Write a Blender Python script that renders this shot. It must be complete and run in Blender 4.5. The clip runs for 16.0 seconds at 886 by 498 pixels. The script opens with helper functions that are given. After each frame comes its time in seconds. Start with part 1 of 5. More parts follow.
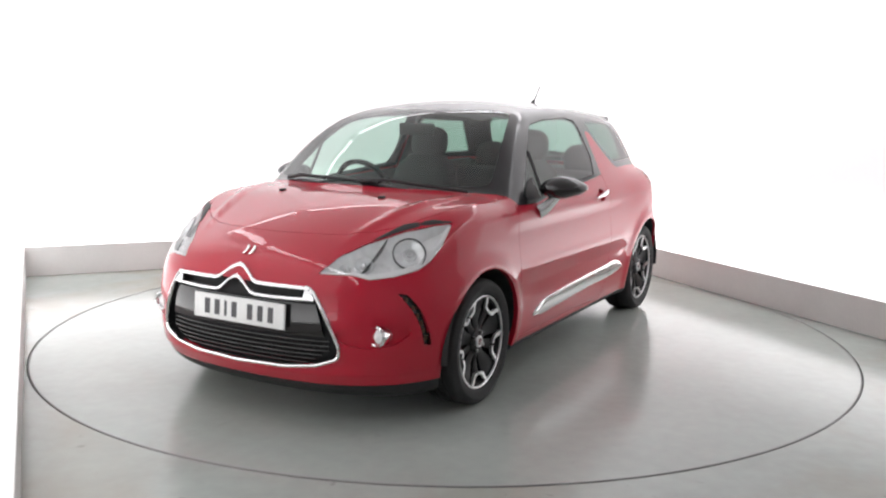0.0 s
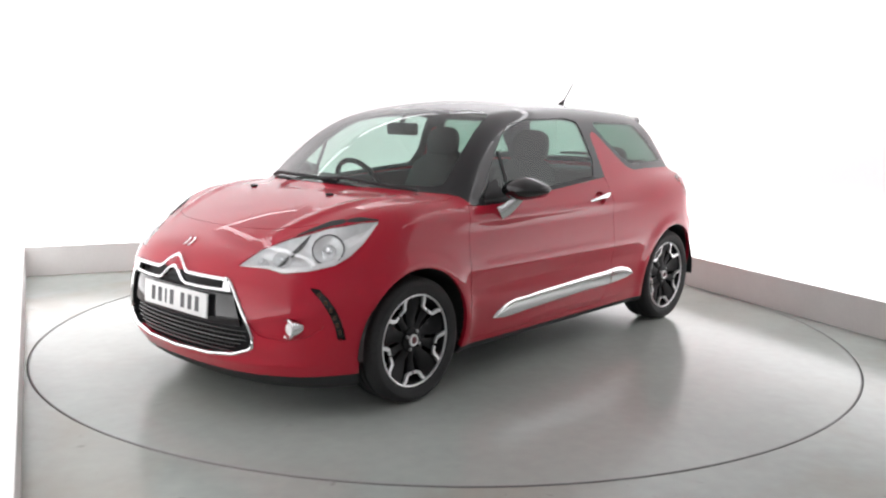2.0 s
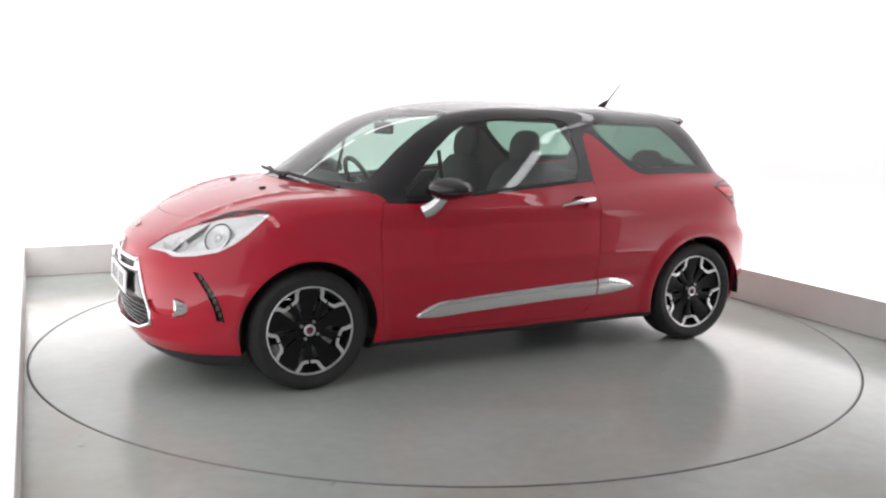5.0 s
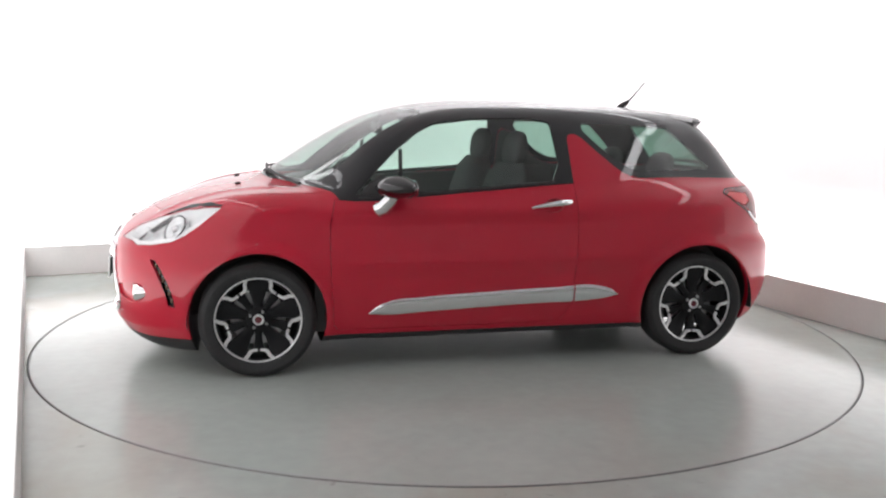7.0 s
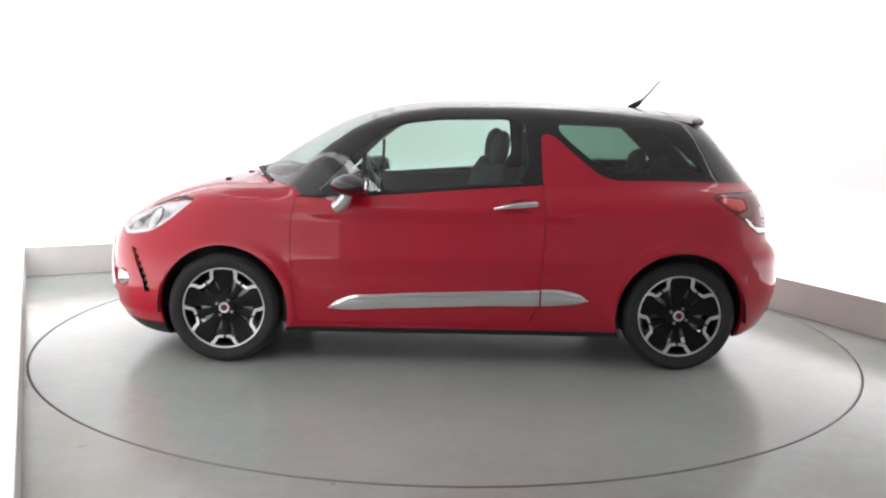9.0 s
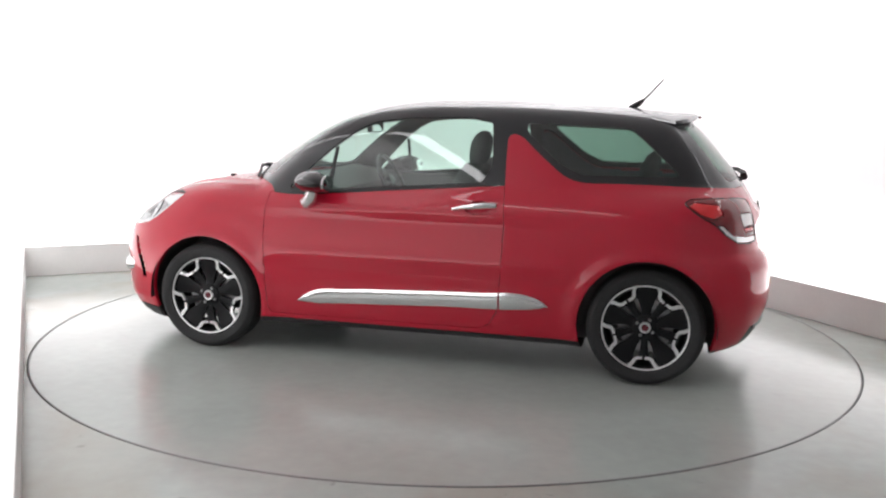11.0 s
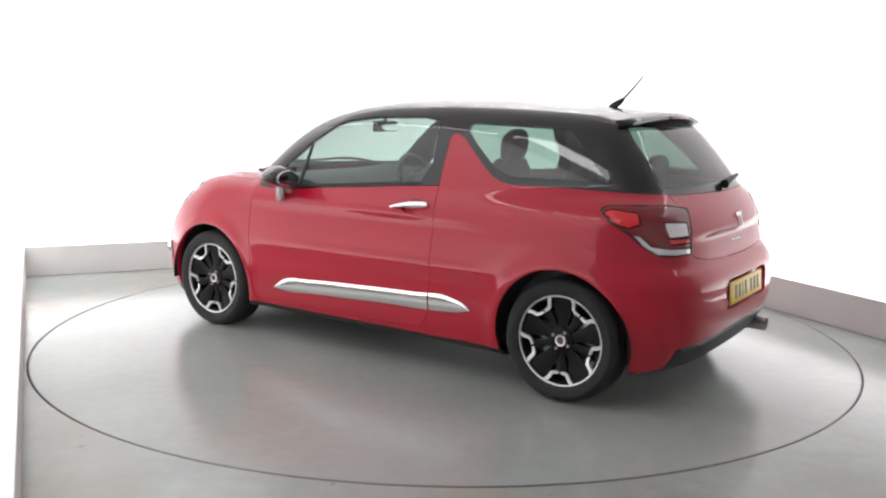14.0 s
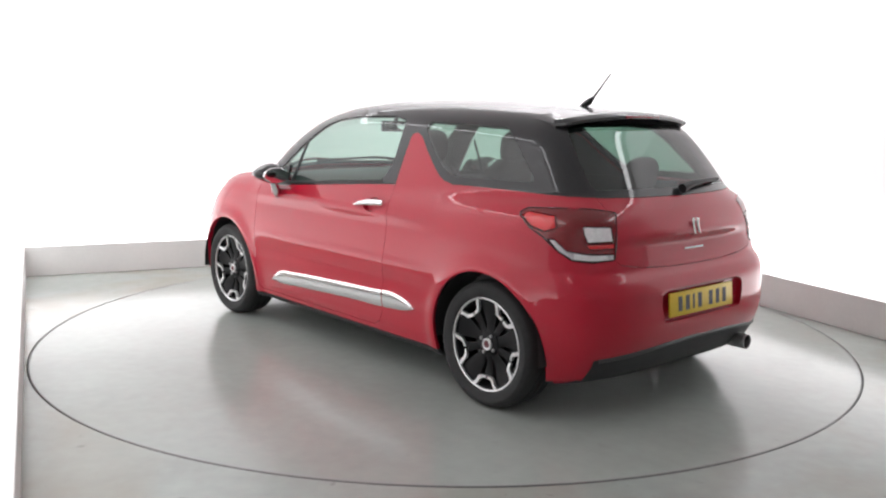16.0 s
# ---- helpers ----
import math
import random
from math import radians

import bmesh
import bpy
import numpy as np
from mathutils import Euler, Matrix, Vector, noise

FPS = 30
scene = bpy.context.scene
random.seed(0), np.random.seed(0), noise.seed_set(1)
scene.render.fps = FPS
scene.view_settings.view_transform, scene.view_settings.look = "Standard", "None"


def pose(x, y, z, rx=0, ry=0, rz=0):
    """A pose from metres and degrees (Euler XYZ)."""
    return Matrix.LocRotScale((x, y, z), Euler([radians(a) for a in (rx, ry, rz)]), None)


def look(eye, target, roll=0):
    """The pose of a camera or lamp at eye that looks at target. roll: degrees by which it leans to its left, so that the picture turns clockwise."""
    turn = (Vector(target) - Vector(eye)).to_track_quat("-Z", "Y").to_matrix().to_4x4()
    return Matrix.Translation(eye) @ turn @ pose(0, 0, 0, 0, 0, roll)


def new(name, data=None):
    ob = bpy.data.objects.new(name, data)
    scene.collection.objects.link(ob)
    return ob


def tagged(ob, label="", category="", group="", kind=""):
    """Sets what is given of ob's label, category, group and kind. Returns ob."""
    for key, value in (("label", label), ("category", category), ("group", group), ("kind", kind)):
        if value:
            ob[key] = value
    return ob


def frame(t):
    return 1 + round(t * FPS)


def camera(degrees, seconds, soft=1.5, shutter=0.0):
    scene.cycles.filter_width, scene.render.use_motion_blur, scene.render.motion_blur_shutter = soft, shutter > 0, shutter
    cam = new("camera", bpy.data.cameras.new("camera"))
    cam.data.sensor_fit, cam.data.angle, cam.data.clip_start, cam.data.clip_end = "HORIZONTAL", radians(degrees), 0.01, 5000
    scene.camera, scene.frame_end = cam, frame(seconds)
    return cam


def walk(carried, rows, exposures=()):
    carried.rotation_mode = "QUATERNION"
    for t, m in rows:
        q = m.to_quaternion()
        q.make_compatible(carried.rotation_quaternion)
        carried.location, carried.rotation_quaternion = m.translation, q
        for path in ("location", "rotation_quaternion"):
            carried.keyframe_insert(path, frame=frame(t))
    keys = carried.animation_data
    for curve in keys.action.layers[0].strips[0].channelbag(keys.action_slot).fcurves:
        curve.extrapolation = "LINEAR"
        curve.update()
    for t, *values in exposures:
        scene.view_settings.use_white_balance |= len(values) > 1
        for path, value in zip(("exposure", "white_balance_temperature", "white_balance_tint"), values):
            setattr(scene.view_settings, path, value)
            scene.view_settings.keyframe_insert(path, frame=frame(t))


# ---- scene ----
# the camera stands on its bracket and does not move
cam = camera(53.016, 16.0, soft=2.2)
EYE, PITCH, YAW, ROLL = Vector((0.0, -5.560, 1.392)), radians(9.014), radians(-0.234), 1.011
AIM = Vector((math.sin(YAW) * math.cos(PITCH), math.cos(YAW) * math.cos(PITCH), -math.sin(PITCH)))
STILL = look(EYE, EYE + AIM, ROLL)
walk(cam, [(0, STILL), (16, STILL)], exposures=[(0, 0.0), (16, 0.0)])

# ---- world and light ----
world = bpy.data.worlds.new("world")
scene.world = world
world.use_nodes = True
world.node_tree.nodes["Background"].inputs["Color"].default_value = (0.9, 0.95, 1.0, 1)
world.node_tree.nodes["Background"].inputs["Strength"].default_value = 0.02
# glow added to the white walls themselves: (strength at the foot, strength from 1.0 m up)
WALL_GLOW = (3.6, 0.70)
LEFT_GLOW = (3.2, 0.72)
TUBE_GLOW = 4.6


# ---- materials ----
def material(name, color, rough=0.5, metal=0.0, coat=0.0, grain=0.0, grain_size=40.0, stain=0.0, stain_size=1.2, bump=0.0, bump_size=120.0, vary_rough=0.0, spec=0.5):
    """A surface with fine grain and wide stains in its colour, a little relief and uneven gloss."""
    m = bpy.data.materials.new(name)
    m.use_nodes = True
    nt = m.node_tree
    b = nt.nodes["Principled BSDF"]
    b.inputs["Base Color"].default_value = (*color, 1)
    b.inputs["Roughness"].default_value = rough
    b.inputs["Metallic"].default_value = metal
    b.inputs["Coat Weight"].default_value = coat
    b.inputs["Coat Roughness"].default_value = 0.02
    b.inputs["Coat IOR"].default_value = 1.5
    b.inputs["Specular IOR Level"].default_value = spec
    if not (grain or stain or bump or vary_rough):
        return m
    co = nt.nodes.new("ShaderNodeTexCoord")

    def noise_node(size, detail):
        n = nt.nodes.new("ShaderNodeTexNoise")
        n.inputs["Scale"].default_value = size
        n.inputs["Detail"].default_value = detail
        nt.links.new(co.outputs["Object"], n.inputs["Vector"])
        return n

    last = None
    for amount, size, detail in ((grain, grain_size, 2), (stain, stain_size, 3)):
        if not amount:
            continue
        n = noise_node(size, detail)
        r = nt.nodes.new("ShaderNodeMapRange")
        r.inputs["From Min"].default_value, r.inputs["From Max"].default_value = 0.2, 0.8
        r.inputs["To Min"].default_value, r.inputs["To Max"].default_value = 1 - amount, 1 + amount
        nt.links.new(n.outputs["Fac"], r.inputs["Value"])
        mul = nt.nodes.new("ShaderNodeVectorMath")
        mul.operation = "MULTIPLY"
        if last is None:
            mul.inputs[0].default_value = color
        else:
            nt.links.new(last, mul.inputs[0])
        nt.links.new(r.outputs["Result"], mul.inputs[1])
        last = mul.outputs[0]
    if last is not None:
        nt.links.new(last, b.inputs["Base Color"])
    if vary_rough:
        n = noise_node(2.3, 6)
        r = nt.nodes.new("ShaderNodeMapRange")
        r.inputs["From Min"].default_value, r.inputs["From Max"].default_value = 0.2, 0.8
        r.inputs["To Min"].default_value, r.inputs["To Max"].default_value = max(rough - vary_rough, 0.01), rough + vary_rough
        nt.links.new(n.outputs["Fac"], r.inputs["Value"])
        nt.links.new(r.outputs["Result"], b.inputs["Roughness"])
    if bump:
        n = noise_node(bump_size, 3)
        bp = nt.nodes.new("ShaderNodeBump")
        bp.inputs["Strength"].default_value = bump
        bp.inputs["Distance"].default_value = 0.003
        nt.links.new(n.outputs["Fac"], bp.inputs["Height"])
        nt.links.new(bp.outputs["Normal"], b.inputs["Normal"])
    return m


def dirty(m, amount):
    """Lays brownish tread-worn stains and small dark scuffs over a material's colour."""
    nt = m.node_tree
    b = nt.nodes["Principled BSDF"]
    co = nt.nodes.new("ShaderNodeTexCoord")
    last = b.inputs["Base Color"].links[0].from_socket
    for size, detail, lo, hi, tint, much in ((0.9, 5, 0.48, 0.66, (0.34, 0.285, 0.225), amount), (9.0, 3, 0.68, 0.76, (0.12, 0.115, 0.11), amount * 0.7)):
        n, r, mix = nt.nodes.new("ShaderNodeTexNoise"), nt.nodes.new("ShaderNodeMapRange"), nt.nodes.new("ShaderNodeMix")
        n.inputs["Scale"].default_value, n.inputs["Detail"].default_value, n.inputs["Distortion"].default_value = size, detail, 0.6
        r.inputs["From Min"].default_value, r.inputs["From Max"].default_value = lo, hi
        r.inputs["To Min"].default_value, r.inputs["To Max"].default_value = 0.0, much
        mix.data_type = "RGBA"
        mix.inputs[7].default_value = (*tint, 1)
        nt.links.new(co.outputs["Object"], n.inputs["Vector"])
        nt.links.new(n.outputs["Fac"], r.inputs["Value"])
        nt.links.new(r.outputs["Result"], mix.inputs[0])
        nt.links.new(last, mix.inputs[6])
        last = mix.outputs[2]
    nt.links.new(last, b.inputs["Base Color"])
    return m


def pane_material(name, tint, gloss=0.03):
    """Thin glass: what is behind shows through in its tint, and its face mirrors the room."""
    m = bpy.data.materials.new(name)
    m.use_nodes = True
    nt = m.node_tree
    nt.nodes.remove(nt.nodes["Principled BSDF"])
    clear, mirror = nt.nodes.new("ShaderNodeBsdfTransparent"), nt.nodes.new("ShaderNodeBsdfGlossy")
    clear.inputs["Color"].default_value = (*tint, 1)
    mirror.inputs["Roughness"].default_value = gloss
    edge, mix = nt.nodes.new("ShaderNodeLayerWeight"), nt.nodes.new("ShaderNodeMixShader")
    bend, lift = nt.nodes.new("ShaderNodeMath"), nt.nodes.new("ShaderNodeMath")
    bend.operation, lift.operation = "POWER", "MULTIPLY_ADD"
    bend.inputs[1].default_value = 5.0
    lift.inputs[1].default_value, lift.inputs[2].default_value = 0.90, 0.10
    edge.inputs["Blend"].default_value = 0.5
    nt.links.new(edge.outputs["Facing"], bend.inputs[0])
    nt.links.new(bend.outputs[0], lift.inputs[0])
    nt.links.new(lift.outputs[0], mix.inputs[0])
    nt.links.new(clear.outputs[0], mix.inputs[1])
    nt.links.new(mirror.outputs[0], mix.inputs[2])
    nt.links.new(mix.outputs[0], nt.nodes["Material Output"].inputs["Surface"])
    return m


def lit_material(name, color, strength):
    m = material(name, color, 0.6)
    b = m.node_tree.nodes["Principled BSDF"]
    b.inputs["Emission Color"].default_value = (*color, 1)
    b.inputs["Emission Strength"].default_value = strength
    return m


def glow_wall_material(name, color, glow):
    """A white wall with glow added in its material, brightest at its foot."""
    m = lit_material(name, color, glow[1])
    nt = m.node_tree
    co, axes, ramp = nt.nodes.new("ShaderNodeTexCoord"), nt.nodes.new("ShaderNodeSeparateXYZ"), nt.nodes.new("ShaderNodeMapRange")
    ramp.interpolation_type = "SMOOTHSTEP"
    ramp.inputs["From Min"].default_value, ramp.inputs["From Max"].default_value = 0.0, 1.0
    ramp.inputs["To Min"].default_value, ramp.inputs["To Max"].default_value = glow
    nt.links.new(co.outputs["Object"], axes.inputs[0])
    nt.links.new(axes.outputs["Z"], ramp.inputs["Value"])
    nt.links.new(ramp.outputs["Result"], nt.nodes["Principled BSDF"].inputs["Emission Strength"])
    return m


M_FLOOR = dirty(material("floor_paint", (0.385, 0.417, 0.392), 0.19, spec=0.38, grain=0.05, grain_size=14, stain=0.14, stain_size=1.4, vary_rough=0.05), 0.55)
M_DISC = dirty(material("turntable_paint", (0.398, 0.430, 0.405), 0.18, spec=0.38, grain=0.04, grain_size=14, stain=0.10, stain_size=1.3, vary_rough=0.04), 0.12)
M_GROOVE = material("groove_rubber", (0.03, 0.03, 0.03), 0.7, grain=0.2)
M_RING = material("dark_edge_steel", (0.22, 0.22, 0.22), 0.5, 0.6, grain=0.1)
M_WALL = material("white_wall_paint", (0.86, 0.85, 0.86), 0.7, grain=0.01, stain=0.015, bump=0.04)
# the walls emit on their own in place of unseen lamps
M_GLOWWALL = glow_wall_material("white_wall_added_glow", (0.84, 0.83, 0.84), WALL_GLOW)
M_GLOWLEFT = glow_wall_material("white_left_wall_added_glow", (0.84, 0.84, 0.845), LEFT_GLOW)
M_PLINTH = material("grey_white_plinth_paint", (0.78, 0.765, 0.75), 0.55, grain=0.02, stain=0.05, stain_size=2.5, bump=0.05)
M_CEIL = material("white_ceiling_paint", (0.74, 0.735, 0.74), 0.8, grain=0.02, stain=0.03)
M_TUBE = lit_material("light_tube_diffuser", (0.995, 0.985, 1.01), TUBE_GLOW)
M_FRAME = material("lamp_body", (0.6, 0.6, 0.6), 0.4, grain=0.02)
M_RED = material("red_car_paint", (0.47, 0.006, 0.028), 0.40, 0.0, coat=0.9, grain=0.03, grain_size=600, stain=0.02, spec=0.2)
M_BLACK = material("black_car_paint", (0.012, 0.012, 0.014), 0.35, coat=0.85, spec=0.25, grain=0.05, grain_size=300)
M_PLASTIC = material("black_plastic", (0.020, 0.020, 0.021), 0.55, grain=0.15, grain_size=200, bump=0.15, bump_size=500)
M_GLOSSBLACK = material("gloss_black_plastic", (0.010, 0.010, 0.011), 0.12, grain=0.05, coat=0.5)
M_MESH = material("grille_black", (0.008, 0.008, 0.009), 0.45, grain=0.2, spec=0.25)
M_CHROME = material("chrome", (0.86, 0.86, 0.87), 0.07, 1.0, grain=0.02)
M_SATIN = material("satin_chrome", (0.72, 0.73, 0.74), 0.22, 1.0, grain=0.02)
M_ALLOY = material("machined_alloy", (0.80, 0.80, 0.81), 0.33, 0.85, grain=0.03, grain_size=150)
M_RIMBLACK = material("black_wheel_paint", (0.008, 0.008, 0.009), 0.45, grain=0.05, spec=0.18)
M_TYRE = material("tyre_rubber", (0.022, 0.022, 0.023), 0.75, grain=0.2, grain_size=80, stain=0.15, stain_size=6, bump=0.2, bump_size=200)
M_STEEL = material("brake_steel", (0.45, 0.45, 0.46), 0.35, 1.0, grain=0.08, stain=0.1, stain_size=20)
M_GLASS = pane_material("window_glass", (0.66, 0.80, 0.74))
M_TINT = pane_material("tinted_rear_glass", (0.30, 0.43, 0.37))
M_LENS = pane_material("lamp_lens", (0.97, 0.98, 0.98))
M_TAILRED = material("tail_lamp_dark_red", (0.20, 0.004, 0.009), 0.12, coat=1.0, grain=0.08, grain_size=120)
M_TAILBRIGHT = material("tail_lamp_bright_red", (0.75, 0.02, 0.028), 0.15, coat=1.0, grain=0.08, grain_size=120)
M_TAILWHITE = material("tail_lamp_clear", (0.86, 0.84, 0.85), 0.18, coat=1.0, grain=0.12, grain_size=90)
M_REFLECT = material("lamp_reflector", (0.88, 0.89, 0.90), 0.18, 0.3, grain=0.14, grain_size=30, bump=0.6, bump_size=45)
# near-white colour stands in for chrome mirroring the pale walls
M_LAMPTRIM = material("lamp_trim_painted_shine", (0.93, 0.93, 0.935), 0.2, 0.2, grain=0.02)
M_STRIP = material("polished_side_strip", (0.80, 0.80, 0.81), 0.10, 1.0, grain=0.03, grain_size=90)
M_PLATEW = material("white_number_plate", (0.82, 0.82, 0.81), 0.35, grain=0.02)
M_PLATEY = material("yellow_number_plate", (0.78, 0.54, 0.04), 0.35, grain=0.03)
M_INK = material("plate_ink", (0.07, 0.07, 0.075), 0.5, grain=0.05)
M_CLOTH = material("dark_seat_cloth", (0.08, 0.08, 0.083), 0.9, grain=0.25, grain_size=300, bump=0.2, bump_size=600)
M_TRIM = material("dark_cabin_trim", (0.105, 0.106, 0.108), 0.65, grain=0.12, grain_size=200, bump=0.1)
M_LINER = material("grey_headliner", (0.30, 0.30, 0.30), 0.9, grain=0.06, grain_size=200)
M_CAP = material("red_hub_cap", (0.13, 0.02, 0.03), 0.25, coat=0.5, grain=0.05)
M_BADGE = material("polished_badge", (0.85, 0.84, 0.83), 0.12, 1.0, grain=0.02)


# ---- building helpers ----
def part(name, bm, mat, parent=None, label="", smooth=True, loc=None):
    """Links a bmesh as one mesh object, under a thing or a part where one is given."""
    me = bpy.data.meshes.new(name)
    bm.to_mesh(me)
    bm.free()
    me.materials.append(mat)
    if smooth:
        me.shade_smooth()
        me.set_sharp_from_angle(angle=radians(38))
    ob = new(name, me)
    ob.parent = parent
    if loc is not None:
        ob.location = loc
    return tagged(ob, label)


def box(bm, x0, x1, y0, y1, z0, z1, bevel=0.0, seg=2):
    m = Matrix.Translation(((x0 + x1) / 2, (y0 + y1) / 2, (z0 + z1) / 2)) @ Matrix.Diagonal((x1 - x0, y1 - y0, z1 - z0, 1))
    r = bmesh.ops.create_cube(bm, size=1, matrix=m)
    if bevel:
        es = list({e for v in r["verts"] for e in v.link_edges})
        bmesh.ops.bevel(bm, geom=es, offset=bevel, segments=seg, affect="EDGES", profile=0.5)
    return r["verts"]


def lathe(bm, profile, steps=48, axis="y", full=math.tau, start=0.0):
    """Turns (radius, along) pairs round an axis through the origin."""
    rings = []
    n = steps if full >= math.tau - 1e-6 else steps + 1
    for k in range(n):
        a = start + full * k / steps
        ring = []
        for r, h in profile:
            c, s = r * math.cos(a), r * math.sin(a)
            ring.append(bm.verts.new({"y": (c, h, s), "x": (h, c, s), "z": (c, s, h)}[axis]))
        rings.append(ring)
    for k in range(steps):
        a, b = rings[k], rings[(k + 1) % n]
        for i in range(len(profile) - 1):
            try:
                bm.faces.new((a[i], a[i + 1], b[i + 1], b[i]))
            except ValueError:
                pass
    bmesh.ops.remove_doubles(bm, verts=bm.verts, dist=1e-6)
    bmesh.ops.recalc_face_normals(bm, faces=bm.faces)


def tube(bm, pts, radius, sides=8, closed=False, flat=1.0, up=(0, 0, 1)):
    """A round (or, with flat under 1, oval) bar along the points; radius may be a list."""
    pts = [Vector(p) for p in pts]
    n = len(pts)
    rings = []
    for i, p in enumerate(pts):
        if closed:
            d = pts[(i + 1) % n] - pts[i - 1]
        else:
            d = pts[min(i + 1, n - 1)] - pts[max(i - 1, 0)]
        d.normalize()
        s = d.cross(Vector(up))
        if s.length < 1e-4:
            s = d.cross(Vector((1, 0, 0)))
        s.normalize()
        w = s.cross(d)
        r = radius[i] if isinstance(radius, (list, tuple)) else radius
        rings.append([bm.verts.new(p + s * (r * flat * math.cos(math.tau * k / sides)) + w * (r * math.sin(math.tau * k / sides))) for k in range(sides)])
    for i in range(n if closed else n - 1):
        a, b = rings[i], rings[(i + 1) % n]
        for k in range(sides):
            bm.faces.new((a[k], a[(k + 1) % sides], b[(k + 1) % sides], b[k]))
    if not closed:
        bm.faces.new(rings[0])
        bm.faces.new(rings[-1])
    bmesh.ops.recalc_face_normals(bm, faces=bm.faces)


def slab(bm, outline, z0, z1):
    """A flat plate with the given outline in plan, from z0 up to z1."""
    lo = [bm.verts.new((x, y, z0)) for x, y in outline]
    hi = [bm.verts.new((x, y, z1)) for x, y in outline]
    n = len(outline)
    bm.faces.new(hi)
    bm.faces.new(lo[::-1])
    for i in range(n):
        bm.faces.new((lo[i], lo[(i + 1) % n], hi[(i + 1) % n], hi[i]))
    bmesh.ops.recalc_face_normals(bm, faces=bm.faces)
    return lo, hi


# ---- the room: a square bay with a turntable, turned against the camera; e1 runs along the back wall, e2 into the room's depth ----
TURN = radians(25.03)
E1, E2 = Vector((math.cos(TURN), math.sin(TURN), 0)), Vector((-math.sin(TURN), math.cos(TURN), 0))
HIGH, RADIUS = 3.3, 2.441


def room(a, b, z=0.0):
    p = E1 * a + E2 * b
    return (p.x, p.y, z)


LEFT_A, BACK_B, FRONT_B = -2.482, 2.72, -6.6
RIGHT = ((2.476, BACK_B), (2.476, -3.0), (2.476, FRONT_B))
LEFT_END = -3.0


def wall(name, p, q, z0, z1, thick, mat, label):
    """A wall whose inner face runs from p to q (in e1, e2); its thickness lies on the outer side."""
    d = Vector((q[0] - p[0], q[1] - p[1]))
    n = Vector((d.y, -d.x)).normalized() * thick
    bm = bmesh.new()
    corners = [p, q, (q[0] + n.x, q[1] + n.y), (p[0] + n.x, p[1] + n.y)]
    slab(bm, [room(*c)[:2] for c in corners], z0, z1)
    ob = part(name, bm, mat, smooth=False)
    return tagged(ob, label, "wall", kind="structure")


def build_room():
    bm = bmesh.new()
    rings = []
    for r, z in ((RADIUS, -0.05), (RADIUS, 0.0), (3.2, 0.0), (5.0, 0.0), (9.0, 0.0)):
        rings.append([bm.verts.new((r * math.cos(math.tau * k / 160), r * math.sin(math.tau * k / 160), z)) for k in range(160)])
    for p, q in zip(rings, rings[1:]):
        for k in range(160):
            bm.faces.new((p[k], q[k], q[(k + 1) % 160], p[(k + 1) % 160]))
    bmesh.ops.recalc_face_normals(bm, faces=bm.faces)
    tagged(part("floor", bm, M_FLOOR, smooth=False), "grey painted concrete floor with a soft sheen", "floor", kind="structure")

    bm = bmesh.new()
    lathe(bm, [(RADIUS + 0.3, -0.06), (RADIUS + 0.3, -0.05), (0.0, -0.05), (0.0, -0.06)], 96, "z")
    tagged(part("pit", bm, M_GROOVE, smooth=False), "dark pit under the turntable", "pit", kind="structure")

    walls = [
        ("wall_back", (LEFT_A, BACK_B), RIGHT[0], M_GLOWWALL, "white back wall with added glow"),
        ("wall_right", RIGHT[0], RIGHT[1], M_GLOWWALL, "white side wall with added glow"),
        # the next three walls are unseen; white so they bounce light at the car
        ("wall_right_front", RIGHT[1], RIGHT[2], M_WALL, "unseen white wall beside the camera, bounces light"),
        ("wall_front", RIGHT[2], (LEFT_A, FRONT_B), M_WALL, "unseen white wall behind the camera, bounces light"),
        ("wall_left_front", (LEFT_A, FRONT_B), (LEFT_A, LEFT_END), M_WALL, "unseen white wall beside the camera, bounces light"),
        ("wall_left", (LEFT_A, LEFT_END), (LEFT_A, BACK_B), M_GLOWLEFT, "white left wall with added glow"),
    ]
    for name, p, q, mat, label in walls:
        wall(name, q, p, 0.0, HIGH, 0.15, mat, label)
    # low plinths along the foot of the three lit walls
    t = 0.030
    for name, p, q in (("baseboard_back", (LEFT_A, BACK_B - t), (RIGHT[0][0], BACK_B - t)), ("baseboard_right", (RIGHT[0][0] - t, BACK_B - t), (RIGHT[1][0] - t, RIGHT[1][1])), ("baseboard_left", (LEFT_A + t, LEFT_END), (LEFT_A + t, BACK_B - t))):
        ob = wall(name, q, p, 0.0, 0.241, t - 0.003, M_PLINTH, "low off-white plinth along the wall foot")
        tagged(ob, category="baseboard")
        bv = ob.modifiers.new("bevel", "BEVEL")
        bv.width, bv.segments = 0.006, 2
    # unseen ceiling, kept white to throw light back down
    bm = bmesh.new()
    slab(bm, [room(-3.2, -7.2)[:2], room(3.4, -7.2)[:2], room(3.4, 3.4)[:2], room(-3.2, 3.4)[:2]], HIGH, HIGH + 0.12)
    tagged(part("ceiling", bm, M_CEIL, smooth=False), "unseen white ceiling, bounces light", "ceiling", kind="structure")


